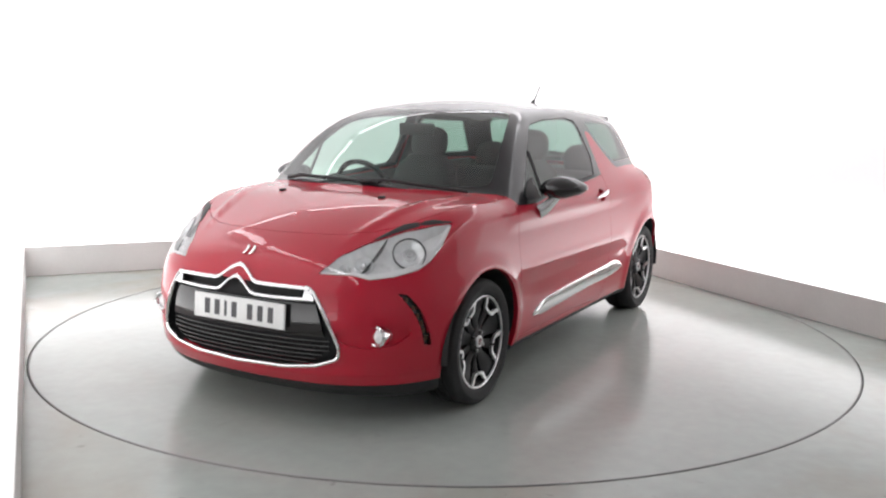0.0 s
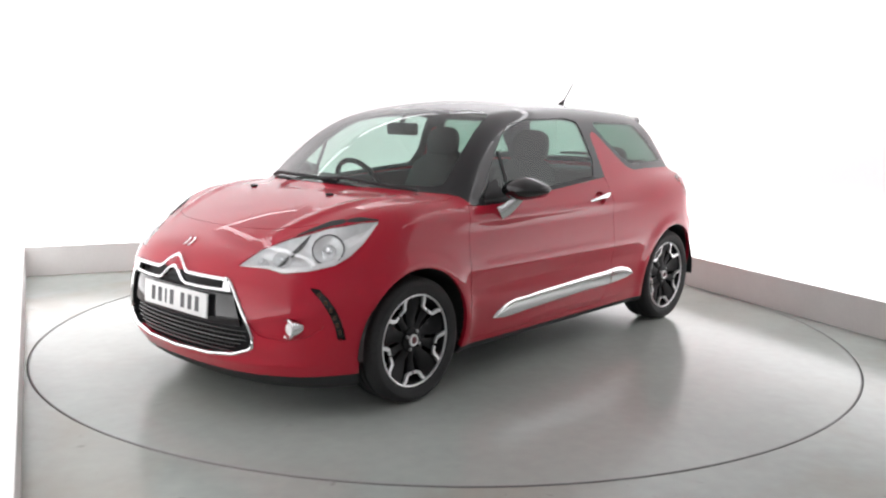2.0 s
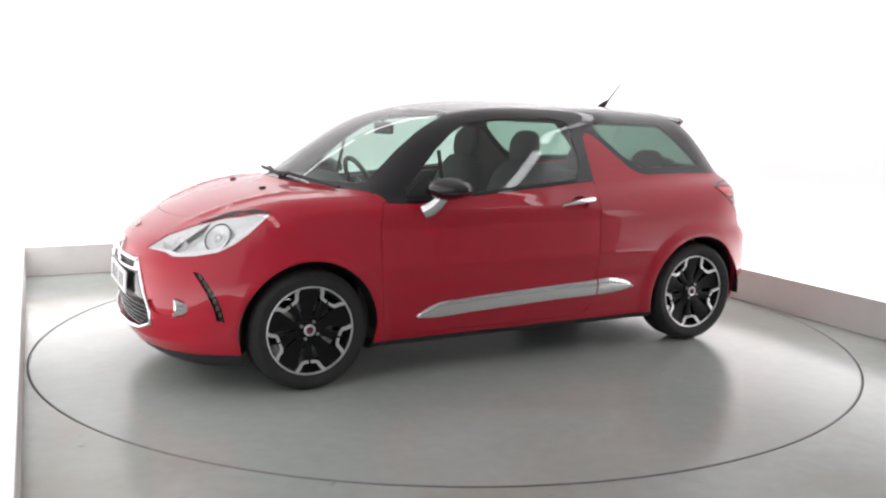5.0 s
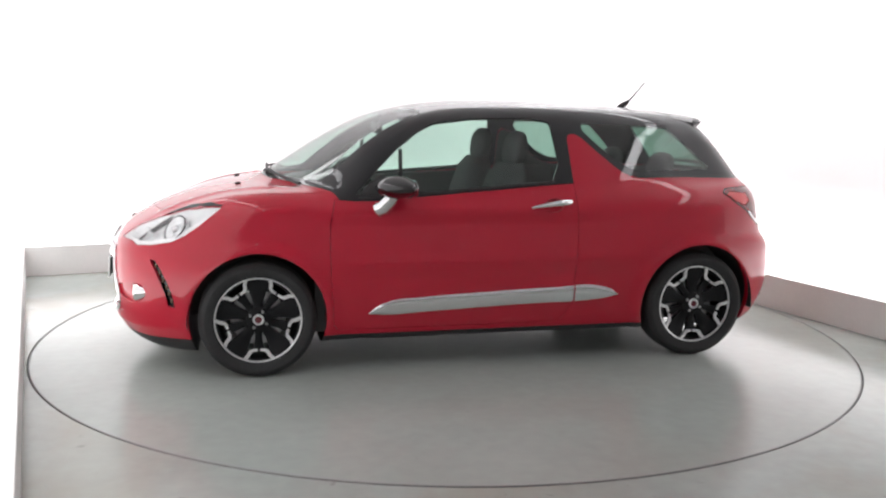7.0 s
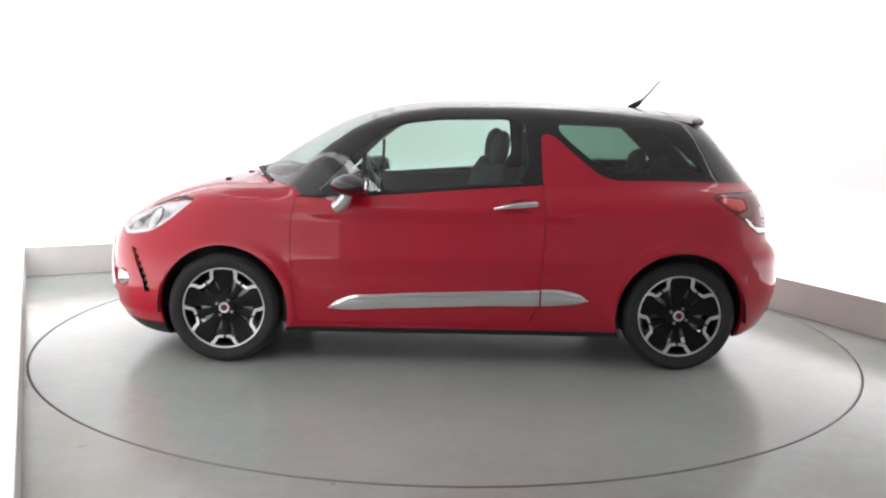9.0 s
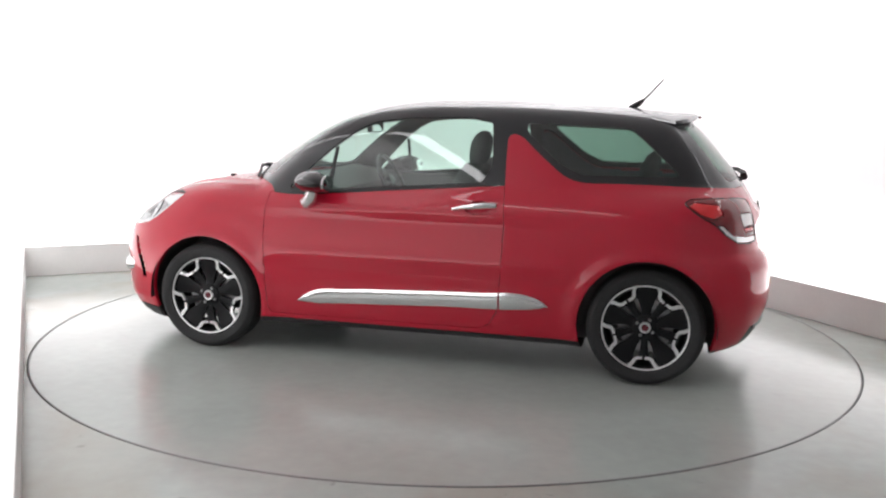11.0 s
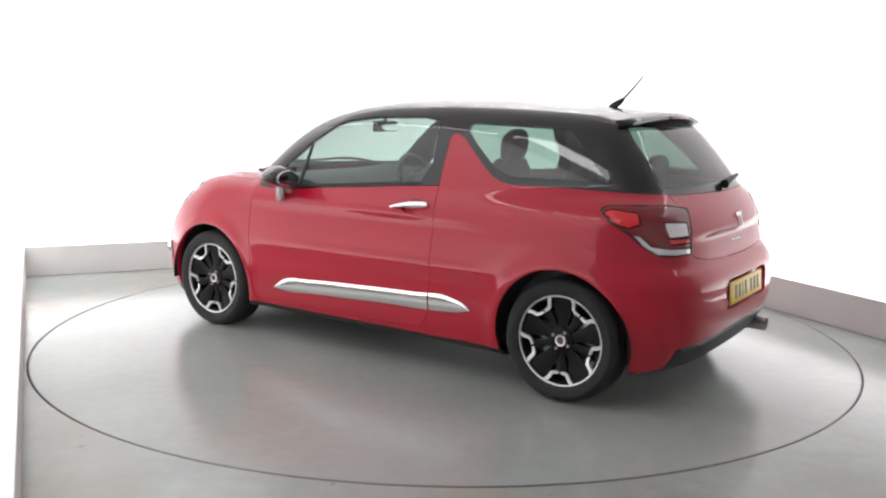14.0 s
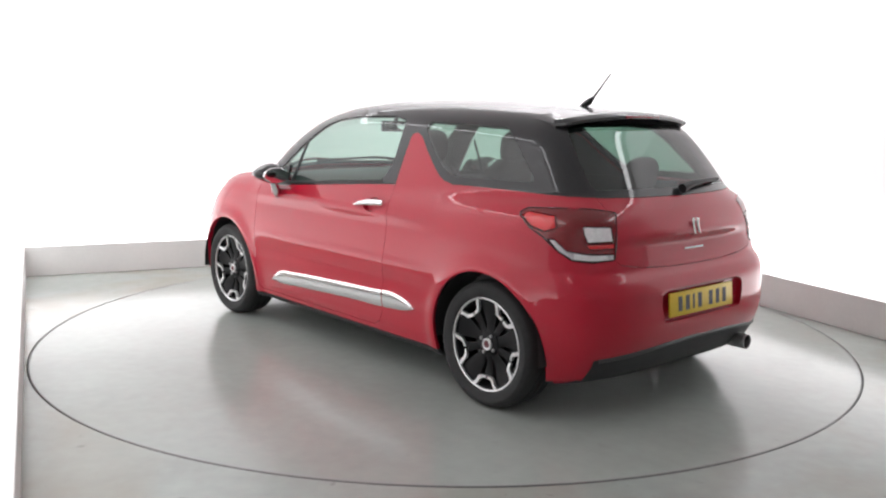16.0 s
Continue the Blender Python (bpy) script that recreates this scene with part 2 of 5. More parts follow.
def tube_light(a, b, along, turn):
    """An unseen long lamp under the ceiling, close to a wall."""
    root = new("tube_light")
    root.matrix_world = Matrix.Translation(room(a, b, HIGH)) @ Matrix.Rotation(TURN + turn, 4, "Z")
    bm = bmesh.new()
    box(bm, -along / 2, along / 2, -0.09, 0.09, -0.05, 0.0, 0.008)
    part("lamp_body", bm, M_FRAME, root)
    bm = bmesh.new()
    lathe(bm, [(0.0, -along / 2 + 0.03), (0.05, -along / 2 + 0.03), (0.05, along / 2 - 0.03), (0.0, along / 2 - 0.03)], 16, "x")
    bmesh.ops.transform(bm, matrix=Matrix.Translation((0, 0, -0.055)) @ Matrix.Diagonal((1, 1.4, 0.8, 1)), verts=bm.verts)
    part("diffuser", bm, M_TUBE, root, "glowing white diffuser")
    return tagged(root, "unseen long white glowing tube light under the ceiling", "ceiling light", group="tube lights along the walls")


def turntable():
    bm = bmesh.new()
    r = RADIUS - 0.007
    lathe(bm, [(0.0, 0.0), (0.8, 0.0), (1.6, 0.0), (r - 0.004, 0.0), (r, -0.004), (r, -0.045)], 160, "z")
    ob = part("turntable", bm, M_DISC)
    bm = bmesh.new()
    lathe(bm, [(r - 0.008, 0.0005), (r - 0.007, 0.002), (r - 0.002, 0.002), (r + 0.001, -0.001), (r + 0.001, -0.03)], 160, "z")
    part("edge_ring", bm, M_RING, ob, "thin dark steel edge ring")
    return tagged(ob, "round grey painted turntable set flush in the floor", "turntable")


build_room()
for k in range(3):
    tube_light(-1.65 + 1.65 * k, 2.4, 1.5, 0.0)
# the fourth pair, towards the camera, is fill added to brighten that end
for k in range(4):
    tube_light(-2.15, 1.6 - 1.65 * k, 1.5, math.pi / 2)
    tube_light(2.18, 1.6 - 1.65 * k, 1.5, math.pi / 2)
disc = turntable()


# ---- the car's outer skin as one smooth field: negative inside, x forward from the front axle, z up ----
def curve(*pts):
    """A smooth line through (s, value) pairs, with straight ends."""
    xs, ys = np.array([p[0] for p in pts], float), np.array([p[1] for p in pts], float)
    d = np.diff(ys) / np.diff(xs)
    h = np.diff(xs)
    m = np.r_[d[0], (d[:-1] * h[1:] + d[1:] * h[:-1]) / (h[1:] + h[:-1]), d[-1]]

    def f(x):
        x = np.asarray(x, float)
        i = np.clip(np.searchsorted(xs, x) - 1, 0, len(xs) - 2)
        t = (x - xs[i]) / h[i]
        tc = np.clip(t, 0, 1)
        v = ((1 + 2 * tc) * (1 - tc) ** 2 * ys[i] + tc * (1 - tc) ** 2 * h[i] * m[i] + tc ** 2 * (3 - 2 * tc) * ys[i + 1] + tc ** 2 * (tc - 1) * h[i] * m[i + 1])
        return v + (t - tc) * h[i] * np.where(t < 0, m[0], m[-1])
    return f


def smax(a, b, k):
    h = np.maximum(k - np.abs(a - b), 0) / k
    return np.maximum(a, b) + h * h * k / 4


def smin(a, b, k):
    return -smax(-a, -b, k)


def soft(t):
    t = np.clip(t, 0, 1)
    return t * t * (3 - 2 * t)


NOSE = curve((0.14, 0.66), (0.20, 0.725), (0.28, 0.765), (0.42, 0.782), (0.56, 0.778), (0.66, 0.762), (0.74, 0.725), (0.80, 0.66), (0.9, 0.53))
TAIL = curve((0.14, -2.96), (0.20, -3.0), (0.30, -3.06), (0.42, -3.10), (0.54, -3.10), (0.62, -3.092), (0.66, -3.070), (0.69, -3.043), (0.73, -3.030), (0.80, -3.012), (0.90, -2.985), (1.0, -2.93), (1.1, -2.85))
BONNET = curve((-3.3, 0.99), (-2.8, 1.02), (-2.2, 1.035), (-1.7, 1.01), (-0.7, 0.96), (-0.2, 0.985), (0.0, 0.975), (0.2, 0.945), (0.4, 0.89), (0.6, 0.805), (0.72, 0.735), (0.80, 0.66))
ROOF = curve((-2.9, 1.33), (-2.60, 1.385), (-2.35, 1.412), (-2.05, 1.432), (-1.70, 1.445), (-1.40, 1.446), (-1.10, 1.435), (-0.88, 1.404), (-0.70, 1.358), (-0.525, 1.285), (-0.315, 1.165), (-0.10, 1.025), (0.0, 0.965), (0.15, 0.86))
HATCH = curve((0.90, -3.02), (1.0, -2.955), (1.1, -2.875), (1.2, -2.79), (1.3, -2.70), (1.4, -2.60))
SIDE = curve((-3.2, 0.80), (-2.9, 0.82), (-2.464, 0.85), (-2.0, 0.853), (-1.4, 0.853), (-0.8, 0.853), (-0.3, 0.848), (0.0, 0.843), (0.4, 0.825), (0.8, 0.80))
FLANK = curve((0.12, -0.070), (0.20, -0.046), (0.30, -0.026), (0.40, -0.013), (0.50, -0.005), (0.58, 0.0), (0.64, -0.004), (0.70, -0.011), (0.80, -0.024), (0.88, -0.040), (0.95, -0.075), (1.05, -0.14))
CABIN = curve((-3.1, 0.58), (-2.77, 0.672), (-2.4, 0.735), (-2.0, 0.772), (-1.6, 0.79), (-1.0, 0.79), (-0.5, 0.782), (0.0, 0.735))


def field(x, y, z):
    y = np.abs(y)
    y2 = y * y
    end = (0.2 * y2 + 0.65 * y ** 4.5) * (1 + 0.28 * soft((z - 0.5) / 0.25))
    tuck = 0.05 * y2 + 0.75 * y ** 6
    # lower body
    front = x - (NOSE(z) - end + 0.007 * np.exp(-((z - 0.262) / 0.020) ** 2))
    back = (TAIL(z) + tuck) - x
    crown = 0.06 + 0.20 * soft((x - 0.1) / 0.6)
    ridge = 0.012 * np.exp(-((y - (0.57 - 0.30 * x)) / 0.028) ** 2) * soft((x + 0.32) / 0.2) * soft((0.62 - x) / 0.25)
    top = z - (BONNET(x) - crown * y2 + ridge)
    ra, rb = np.hypot(x, z - 0.30), np.hypot(x + 2.464, z - 0.30)
    flare = 0.016 * (np.exp(-((ra - 0.365) / 0.045) ** 2) + np.exp(-((rb - 0.365) / 0.045) ** 2))
    # the pressed crease along the doors, between the wheels
    mid = soft((x + 2.15) / 0.25) * soft((-0.35 - x) / 0.25)
    crease = 0.005 * mid * np.exp(-((z - 0.592) / np.where(z > 0.592, 0.032, 0.018)) ** 2) - 0.004 * mid * np.exp(-((z - 0.50) / 0.04) ** 2)
    waist = 0.005 * soft((-0.6 - x) / 0.12) * soft((x + 1.52) / 0.12) * np.exp(-((z - 0.862 + 0.02 * (x + 1.0)) / 0.012) ** 2)
    haunch = 0.021 * np.exp(-((x + 2.5) / 0.42) ** 2 - ((z - 0.80) / 0.20) ** 2)
    # a shallow ledge above the sill
    crease = crease + 0.005 * mid * np.exp(-((z - 0.252) / 0.014) ** 2)
    side = y - (SIDE(x) + FLANK(z) + flare + crease + haunch + waist)
    low = 0.165 + 0.03 * soft((-2.7 - x) / 0.3) - 0.036 * soft((x - 0.2) / 0.12) - z
    a = smax(smax(front, back, 0.10), side, 0.12)
    a = smax(a, top, 0.09)
    a = smax(a, low, 0.05)
    # cabin
    bow = 0.42 * soft((x + 1.0) / 0.9)
    roof = z - (ROOF(np.minimum(x + bow * y2, 0.4)) - 0.17 * y2)
    wall = y - (CABIN(x) - 0.42 * (z - 0.95) - 0.10 * np.maximum(z - 0.95, 0) ** 2)
    hatch = (HATCH(z) + 0.24 * y2 + 0.5 * y ** 4.5) - x
    b = smax(wall * 0.92, roof * 0.9, 0.10)
    b = smax(b, hatch * 0.75, 0.08)
    b = smax(b, 0.82 - z, 0.05)
    return smin(a, b, 0.035)


def slope(p, e=2e-4):
    """Unit outward normals of the field at the points p."""
    g = np.stack([field(*(p + e * np.eye(3)[i]).T) - field(*(p - e * np.eye(3)[i]).T) for i in range(3)], 1)
    return g / np.linalg.norm(g, axis=1, keepdims=True)


def seat_on(p, rounds=4):
    """Moves points onto the skin."""
    for _ in range(rounds):
        e = 2e-4
        g = np.stack([field(*(p + e * np.eye(3)[i]).T) - field(*(p - e * np.eye(3)[i]).T) for i in range(3)], 1) / (2 * e)
        p = p - (field(*p.T) / np.maximum((g * g).sum(1), 0.05))[:, None] * g
    return p


# ---- the car's panels, cut out of the skin along their shut lines ----
AXIS = (-1.200, -0.051)  # the turntable's axis in the car's plan
SHIFT = Vector((-AXIS[0], -AXIS[1], 0))
CORE_Z = 0.62


def skin_hit(o, d, far=2.2):
    """Where rays from inside leave the skin."""
    o, d = np.asarray(o, float), np.asarray(d, float)
    if len(o) == 1:
        a, b = 0.0, far
        for _ in range(4):
            t = np.linspace(a, b, 49)
            out = field(*(o + t[:, None] * d).T) > 0
            k = max(int(np.argmax(out)), 1) if out.any() else 48
            a, b = t[k - 1], t[k]
        return o + a * d
    lo, hi = np.zeros(len(o)), np.full(len(o), far)
    for _ in range(34):
        mid = (lo + hi) / 2
        out = field(*(o + mid[:, None] * d).T) > 0
        hi, lo = np.where(out, mid, hi), np.where(out, lo, mid)
    return o + lo[:, None] * d


def side_point(x, z, out=0.0):
    p = skin_hit([(x, 0.0, z)], [(0, 1, 0)], 1.2)
    return Vector((p + out * slope(p))[0])


def front_point(y, z, out=0.0):
    p = skin_hit([(-0.2, y, z)], [(1, 0, 0)], 1.5)
    return Vector((p + out * slope(p))[0])


def rear_point(y, z, out=0.0):
    p = skin_hit([(-2.3, y, z)], [(-1, 0, 0)], 1.5)
    return Vector((p + out * slope(p))[0])


def top_point(x, y, out=0.0):
    p = skin_hit([(x, y, 0.6)], [(0, 0, 1)], 1.5)
    return Vector((p + out * slope(p))[0])


def skin_half():
    """The left half of the skin as a fine grid, in a bmesh."""
    cap = [math.pi / 2 * k / 46 for k in range(47)]
    rays = [((0.10, 0.0), a) for a in cap] + [((0.10 - 2.55 * k / 104, 0.0), math.pi / 2) for k in range(1, 104)] + [((-2.45, 0.0), math.pi - a) for a in reversed(cap)]
    fan = [-math.pi / 2 + math.pi * k / 104 for k in range(105)]
    o, d = [], []
    for (x, _), a in rays:
        for f in fan:
            o.append((x, 0.0, CORE_Z))
            d.append((math.cos(a), math.sin(a) * math.cos(f), math.sin(a) * math.sin(f)))
    p = skin_hit(o, d)
    p[:, 1] = np.maximum(p[:, 1], 0)
    w = len(fan)
    p[0::w, 1] = p[w - 1::w, 1] = 0.0
    bm = bmesh.new()
    vs = [bm.verts.new(q) for q in p]
    for i in range(len(rays) - 1):
        for j in range(w - 1):
            bm.faces.new((vs[i * w + j], vs[(i + 1) * w + j], vs[(i + 1) * w + j + 1], vs[i * w + j + 1]))
    bmesh.ops.remove_doubles(bm, verts=bm.verts, dist=1e-5)
    bmesh.ops.dissolve_degenerate(bm, edges=bm.edges, dist=1e-6)
    bm.normal_update()
    return bm


def flat_of(a):
    """Maps a place to the (u, v) of a drawing seen from the compass angle a (90 is the left side, 0 the front), or from the top."""
    if a == "top":
        return lambda c: (c[0], c[1])
    s, co = math.sin(radians(a)), math.cos(radians(a))
    return lambda c: (-c[0] * s + c[1] * co, c[2])


def facing(a, n):
    return n[2] if a == "top" else n[0] * math.cos(radians(a)) + n[1] * math.sin(radians(a))


def cut(bm, a, line, closed=True, least=0.05):
    """Cuts the faces that look towards a along a line drawn in that view."""
    flat = flat_of(a)
    us, vs = [p[0] for p in line], [p[1] for p in line]
    pad = 0.05
    cand = []
    for f in bm.faces:
        if facing(a, f.normal) < least:
            continue
        u, v = flat(f.calc_center_median())
        if min(us) - pad < u < max(us) + pad and min(vs) - pad < v < max(vs) + pad:
            cand.append(f)
    n = len(line)
    for i in range(n if closed else n - 1):
        (u0, v0), (u1, v1) = line[i], line[(i + 1) % n]
        if math.hypot(u1 - u0, v1 - v0) < 1e-5:
            continue
        e = 0.002
        lu, hu, lv, hv = min(u0, u1) - e, max(u0, u1) + e, min(v0, v1) - e, max(v0, v1) + e
        sub = []
        for f in cand:
            if not f.is_valid:
                continue
            pu, pv = zip(*(flat(x.co) for x in f.verts))
            if max(pu) > lu and min(pu) < hu and max(pv) > lv and min(pv) < hv:
                sub.append(f)
        if not sub:
            continue
        if a == "top":
            co, no = (u0, v0, 0), (-(v1 - v0), u1 - u0, 0)
        else:
            s, c = math.sin(radians(a)), math.cos(radians(a))
            co = (-u0 * s, u0 * c, v0)
            no = Vector((s * (v1 - v0), -c * (v1 - v0), u1 - u0))
        es = list({x for f in sub for x in f.edges})
        ve = list({x for f in sub for x in f.verts})
        r = bmesh.ops.bisect_plane(bm, geom=sub + es + ve, dist=2e-5, plane_co=co, plane_no=no)
        cand = list({f for f in cand if f.is_valid} | {f for f in r["geom"] if isinstance(f, bmesh.types.BMFace)})


def inside(poly, u, v):
    hit = False
    for i in range(len(poly)):
        (a, b), (c, d) = poly[i - 1], poly[i]
        if (b > v) != (d > v) and u < (c - a) * (v - b) / (d - b) + a:
            hit = not hit
    return hit


def rounded(poly, r, steps=3):
    """The outline with its corners rounded."""
    out = []
    n = len(poly)
    for i in range(n):
        p, q, s = Vector(poly[i - 1]), Vector(poly[i]), Vector(poly[(i + 1) % n])
        a, b = p - q, s - q
        k = min(r, a.length * 0.45, b.length * 0.45)
        a, b = q + a.normalized() * k, q + b.normalized() * k
        for j in range(steps + 1):
            t = j / steps
            out.append(tuple((1 - t) ** 2 * a + 2 * t * (1 - t) * q + t * t * b))
    return out


def lr(pts):
    """A side drawing given in (x, z)."""
    return [(-x, z) for x, z in pts]


BELT = [(-0.393, 0.918), (-0.50, 0.911), (-0.62, 0.911), (-0.744, 0.923), (-1.226, 0.961), (-1.60, 0.990), (-1.712, 0.997)]
BELT_REAR = [(-2.12, 1.022), (-2.30, 1.023), (-2.45, 1.022), (-2.65, 1.017), (-3.05, 1.004)]
COWL = [(-0.050, 0.0), (-0.056, 0.1), (-0.070, 0.2), (-0.098, 0.3), (-0.145, 0.40), (-0.200, 0.50), (-0.245, 0.59), (-0.300, 0.673), (-0.345, 0.722), (-0.393, 0.768), (-0.45, 0.83)]
FIN = [(-1.712, 0.90), (-1.712, 0.997), (-1.706, 1.12), (-1.703, 1.235), (-1.712, 1.254), (-1.735, 1.262), (-1.76, 1.257), (-1.79, 1.240), (-1.863, 1.174), (-1.923, 1.124), (-1.97, 1.086), (-2.013, 1.055), (-2.06, 1.034), (-2.12, 1.022), (-2.12, 0.90)]
DOOR_GLASS = rounded([(-0.500, 0.942), (-0.74, 0.945), (-1.225, 0.978), (-1.585, 1.005), (-1.635, 1.10), (-1.612, 1.325), (-1.50, 1.346), (-1.157, 1.338), (-0.95, 1.312), (-0.86, 1.270), (-0.732, 1.172), (-0.60, 1.045)], 0.02)
QUARTER_GLASS = rounded([(-1.80, 1.322), (-2.34, 1.305), (-2.45, 1.21), (-2.60, 1.065), (-2.10, 1.062), (-1.99, 1.115), (-1.87, 1.215), (-1.80, 1.28)], 0.03)
DOOR = [(-0.393, 0.918), (-0.368, 0.80), (-0.364, 0.68), (-0.372, 0.45), (-0.385, 0.26), (-0.41, 0.232), (-1.60, 0.232), (-1.655, 0.26), (-1.695, 0.33), (-1.713, 0.50), (-1.724, 0.80), (-1.712, 0.997)]
HEADLAMP = rounded([(-0.150, 0.688), (-0.120, 0.712), (-0.055, 0.757), (0.066, 0.804), (0.247, 0.855), (0.38, 0.875), (0.463, 0.880), (0.440, 0.845), (0.397, 0.785), (0.345, 0.735), (0.284, 0.700), (0.17, 0.678), (0.063, 0.668), (-0.006, 0.686)], 0.015)
TAIL_LAMP = rounded([(1.300, 0.938), (1.340, 0.962), (1.47, 0.968), (1.602, 0.968), (1.725, 0.950), (1.727, 0.85), (1.722, 0.748), (1.62, 0.742), (1.533, 0.749), (1.470, 0.787), (1.405, 0.845), (1.340, 0.885)], 0.015)
TAIL_CHROME = [(1.425, 0.838), (1.455, 0.836), (1.508, 0.789), (1.60, 0.777), (1.716, 0.774), (1.718, 0.750), (1.62, 0.746), (1.533, 0.752), (1.468, 0.790)]
TAIL_BRIGHT = [(1.315, 0.930), (1.345, 0.948), (1.455, 0.936), (1.460, 0.888), (1.41, 0.868), (1.35, 0.889)]
TAIL_WHITE = rounded([(1.576, 0.895), (1.702, 0.890), (1.712, 0.828), (1.60, 0.826), (1.582, 0.86)], 0.008)
TAIL_BAR = [(1.588, 0.819), (1.718, 0.820), (1.720, 0.798), (1.610, 0.797)]
DRL = rounded([(-0.044, 0.612), (0.000, 0.604), (0.038, 0.562), (0.073, 0.510), (0.100, 0.445), (0.114, 0.376), (0.078, 0.374), (0.062, 0.445), (0.034, 0.508), (0.000, 0.560)], 0.01)
GRILLE = rounded([(-0.2, 0.640), (0.15, 0.638), (0.345, 0.634), (0.385, 0.622), (0.425, 0.560), (0.470, 0.470), (0.502, 0.385), (0.497, 0.335), (0.40, 0.300), (0.25, 0.282), (0.0, 0.276), (-0.2, 0.276)], 0.02)
FOG = rounded([(0.475, 0.450), (0.60, 0.480), (0.72, 0.478), (0.745, 0.44), (0.70, 0.395), (0.62, 0.378), (0.52, 0.395)], 0.03)
SCREEN = rounded([(-0.3, 1.012), (0.36, 1.008), (0.60, 1.004), (0.668, 1.008), (0.642, 1.12), (0.608, 1.225), (0.555, 1.320), (0.505, 1.365), (0.40, 1.380), (-0.3, 1.386)], 0.03)
REAR_GLASS = rounded([(-0.3, 1.045), (0.40, 1.042), (0.52, 1.038), (0.525, 1.10), (0.495, 1.25), (0.462, 1.312), (0.40, 1.326), (-0.3, 1.332)], 0.04)
TAILGATE = [(-0.2, 0.690), (0.20, 0.694), (0.40, 0.705), (0.525, 0.724), (0.560, 0.752), (0.552, 0.85), (0.535, 0.955), (0.545, 1.06), (-0.2, 1.06)]
PLATE_POCKET = rounded([(-0.2, 0.605), (0.27, 0.603), (0.325, 0.590), (0.335, 0.54), (0.315, 0.455), (-0.2, 0.455)], 0.02)
BONNET_LINE = [(0.552, 0.0), (0.545, 0.12), (0.524, 0.25), (0.49, 0.36), (0.445, 0.455), (0.32, 0.590), (0.18, 0.675), (0.02, 0.715), (-0.15, 0.735), (-0.30, 0.737)]
HANDLE_CUP = rounded([(-1.515, 0.862), (-1.56, 0.845), (-1.615, 0.850), (-1.645, 0.882), (-1.61, 0.916), (-1.555, 0.912), (-1.52, 0.885)], 0.02)
SILL_Z = 0.208


def rows_at(pts, x):
    xs, ys = zip(*sorted(pts))
    return float(np.interp(x, xs, ys))


ARCHES = ((0.0, 0.305), (-2.464, 0.305))
ARCH_R = 0.348


def label_of(c, n):
    """Which panel a piece of skin at c, with the normal n, belongs to."""
    x, y, z = c
    side, front, rear = (-x, z), (y, z), (y, z)
    for ax, az in ARCHES:
        if math.hypot(x - ax, z - az) < ARCH_R and y > 0.52:
            return None
    if n[2] < -0.75 and z < 0.24:
        return "underbody"
    u40, u135, u55 = (flat_of(k)(c) for k in (40, 135, 55))
    if x > 0 and facing(40, n) > 0.05 and inside(HEADLAMP, *u40):
        return "headlamp"
    if x < -2.4 and facing(135, n) > 0.05 and inside(TAIL_LAMP, *u135):
        return "chrome_strip" if inside(TAIL_CHROME, *u135) else "reverse_light" if inside(TAIL_WHITE, *u135) else "lower_lens" if inside(TAIL_BAR, *u135) else "bright_lens" if inside(TAIL_BRIGHT, *u135) else "dark_lens"
    if x > 0.2 and inside(DRL, *u55):
        return "daylight_slot"
    if x > 0.3 and n[0] > 0.05 and inside(GRILLE, *front):
        return "grille"
    if x > 0.3 and facing(45, n) > 0.05 and y > 0.4 and inside(FOG, y, z):
        return "fog_pocket"
    black = z > (rows_at(BELT, x) if x > -1.9 else rows_at(BELT_REAR, x)) and x < rows_at([(b, a) for a, b in COWL], y) and not inside(lr(FIN), *side)
    if black:
        if n[0] > 0.05 and x > -1.1 and inside(SCREEN, *front):
            return "windscreen"
        if n[0] < -0.05 and x < -2.45 and inside(REAR_GLASS, *rear):
            return "rear_window"
        if inside(lr(DOOR_GLASS), *side) and y > 0.4:
            return "front_quarterlight" if x > QL(z) else "door_window"
        if inside(lr(QUARTER_GLASS), *side) and y > 0.4:
            return "quarter_window"
        if z > 1.372 - 0.03 * (x < -2.3) and n[2] > 0.5:
            return "roof"
        return "cabin_frame"
    if y > 0.5 and inside(lr(HANDLE_CUP), *side):
        return "handle_cup"
    if inside(lr(DOOR), *side) and y > 0.5:
        return "door"
    if z < SILL_Z:
        return "sill" if -2.5 < x < -0.2 else "front_lip" if x > 0 else "diffuser" if y < 0.66 else "rear_bumper"
    if x < -2.8 and n[0] < -0.05 and inside(PLATE_POCKET, y, z):
        return "plate_pocket"
    if x < -2.6 and z < DIFF(y) and y < 0.66:
        return "diffuser"
    if x < -2.5:
        if n[0] < -0.05 and inside(TAILGATE, y, z):
            return "tailgate"
        if z < rows_at(((-3.2, 0.716), (-2.80, 0.735), (-2.66, 0.58), (-2.5, 0.58)), x):
            return "rear_bumper"
        return "rear_wing"
    if x < -0.37:
        return "rear_wing"
    if n[2] > 0.3 and x < rows_at([(b, a) for a, b in BONNET_LINE], y) and y < 0.737:
        return "bonnet"
    if x > rows_at(((0.45, 0.30), (0.58, 0.33), (0.72, 0.47), (0.80, 0.47), (0.88, -9)), z):
        return "front_bumper"
    return "front_wing"


def QL(z):
    return -0.733 - 0.06 * (z - 1.0)


def DIFF(y):
    return 0.315 + 0.042 * (1 - min(abs(y) / 0.66, 1) ** 2)


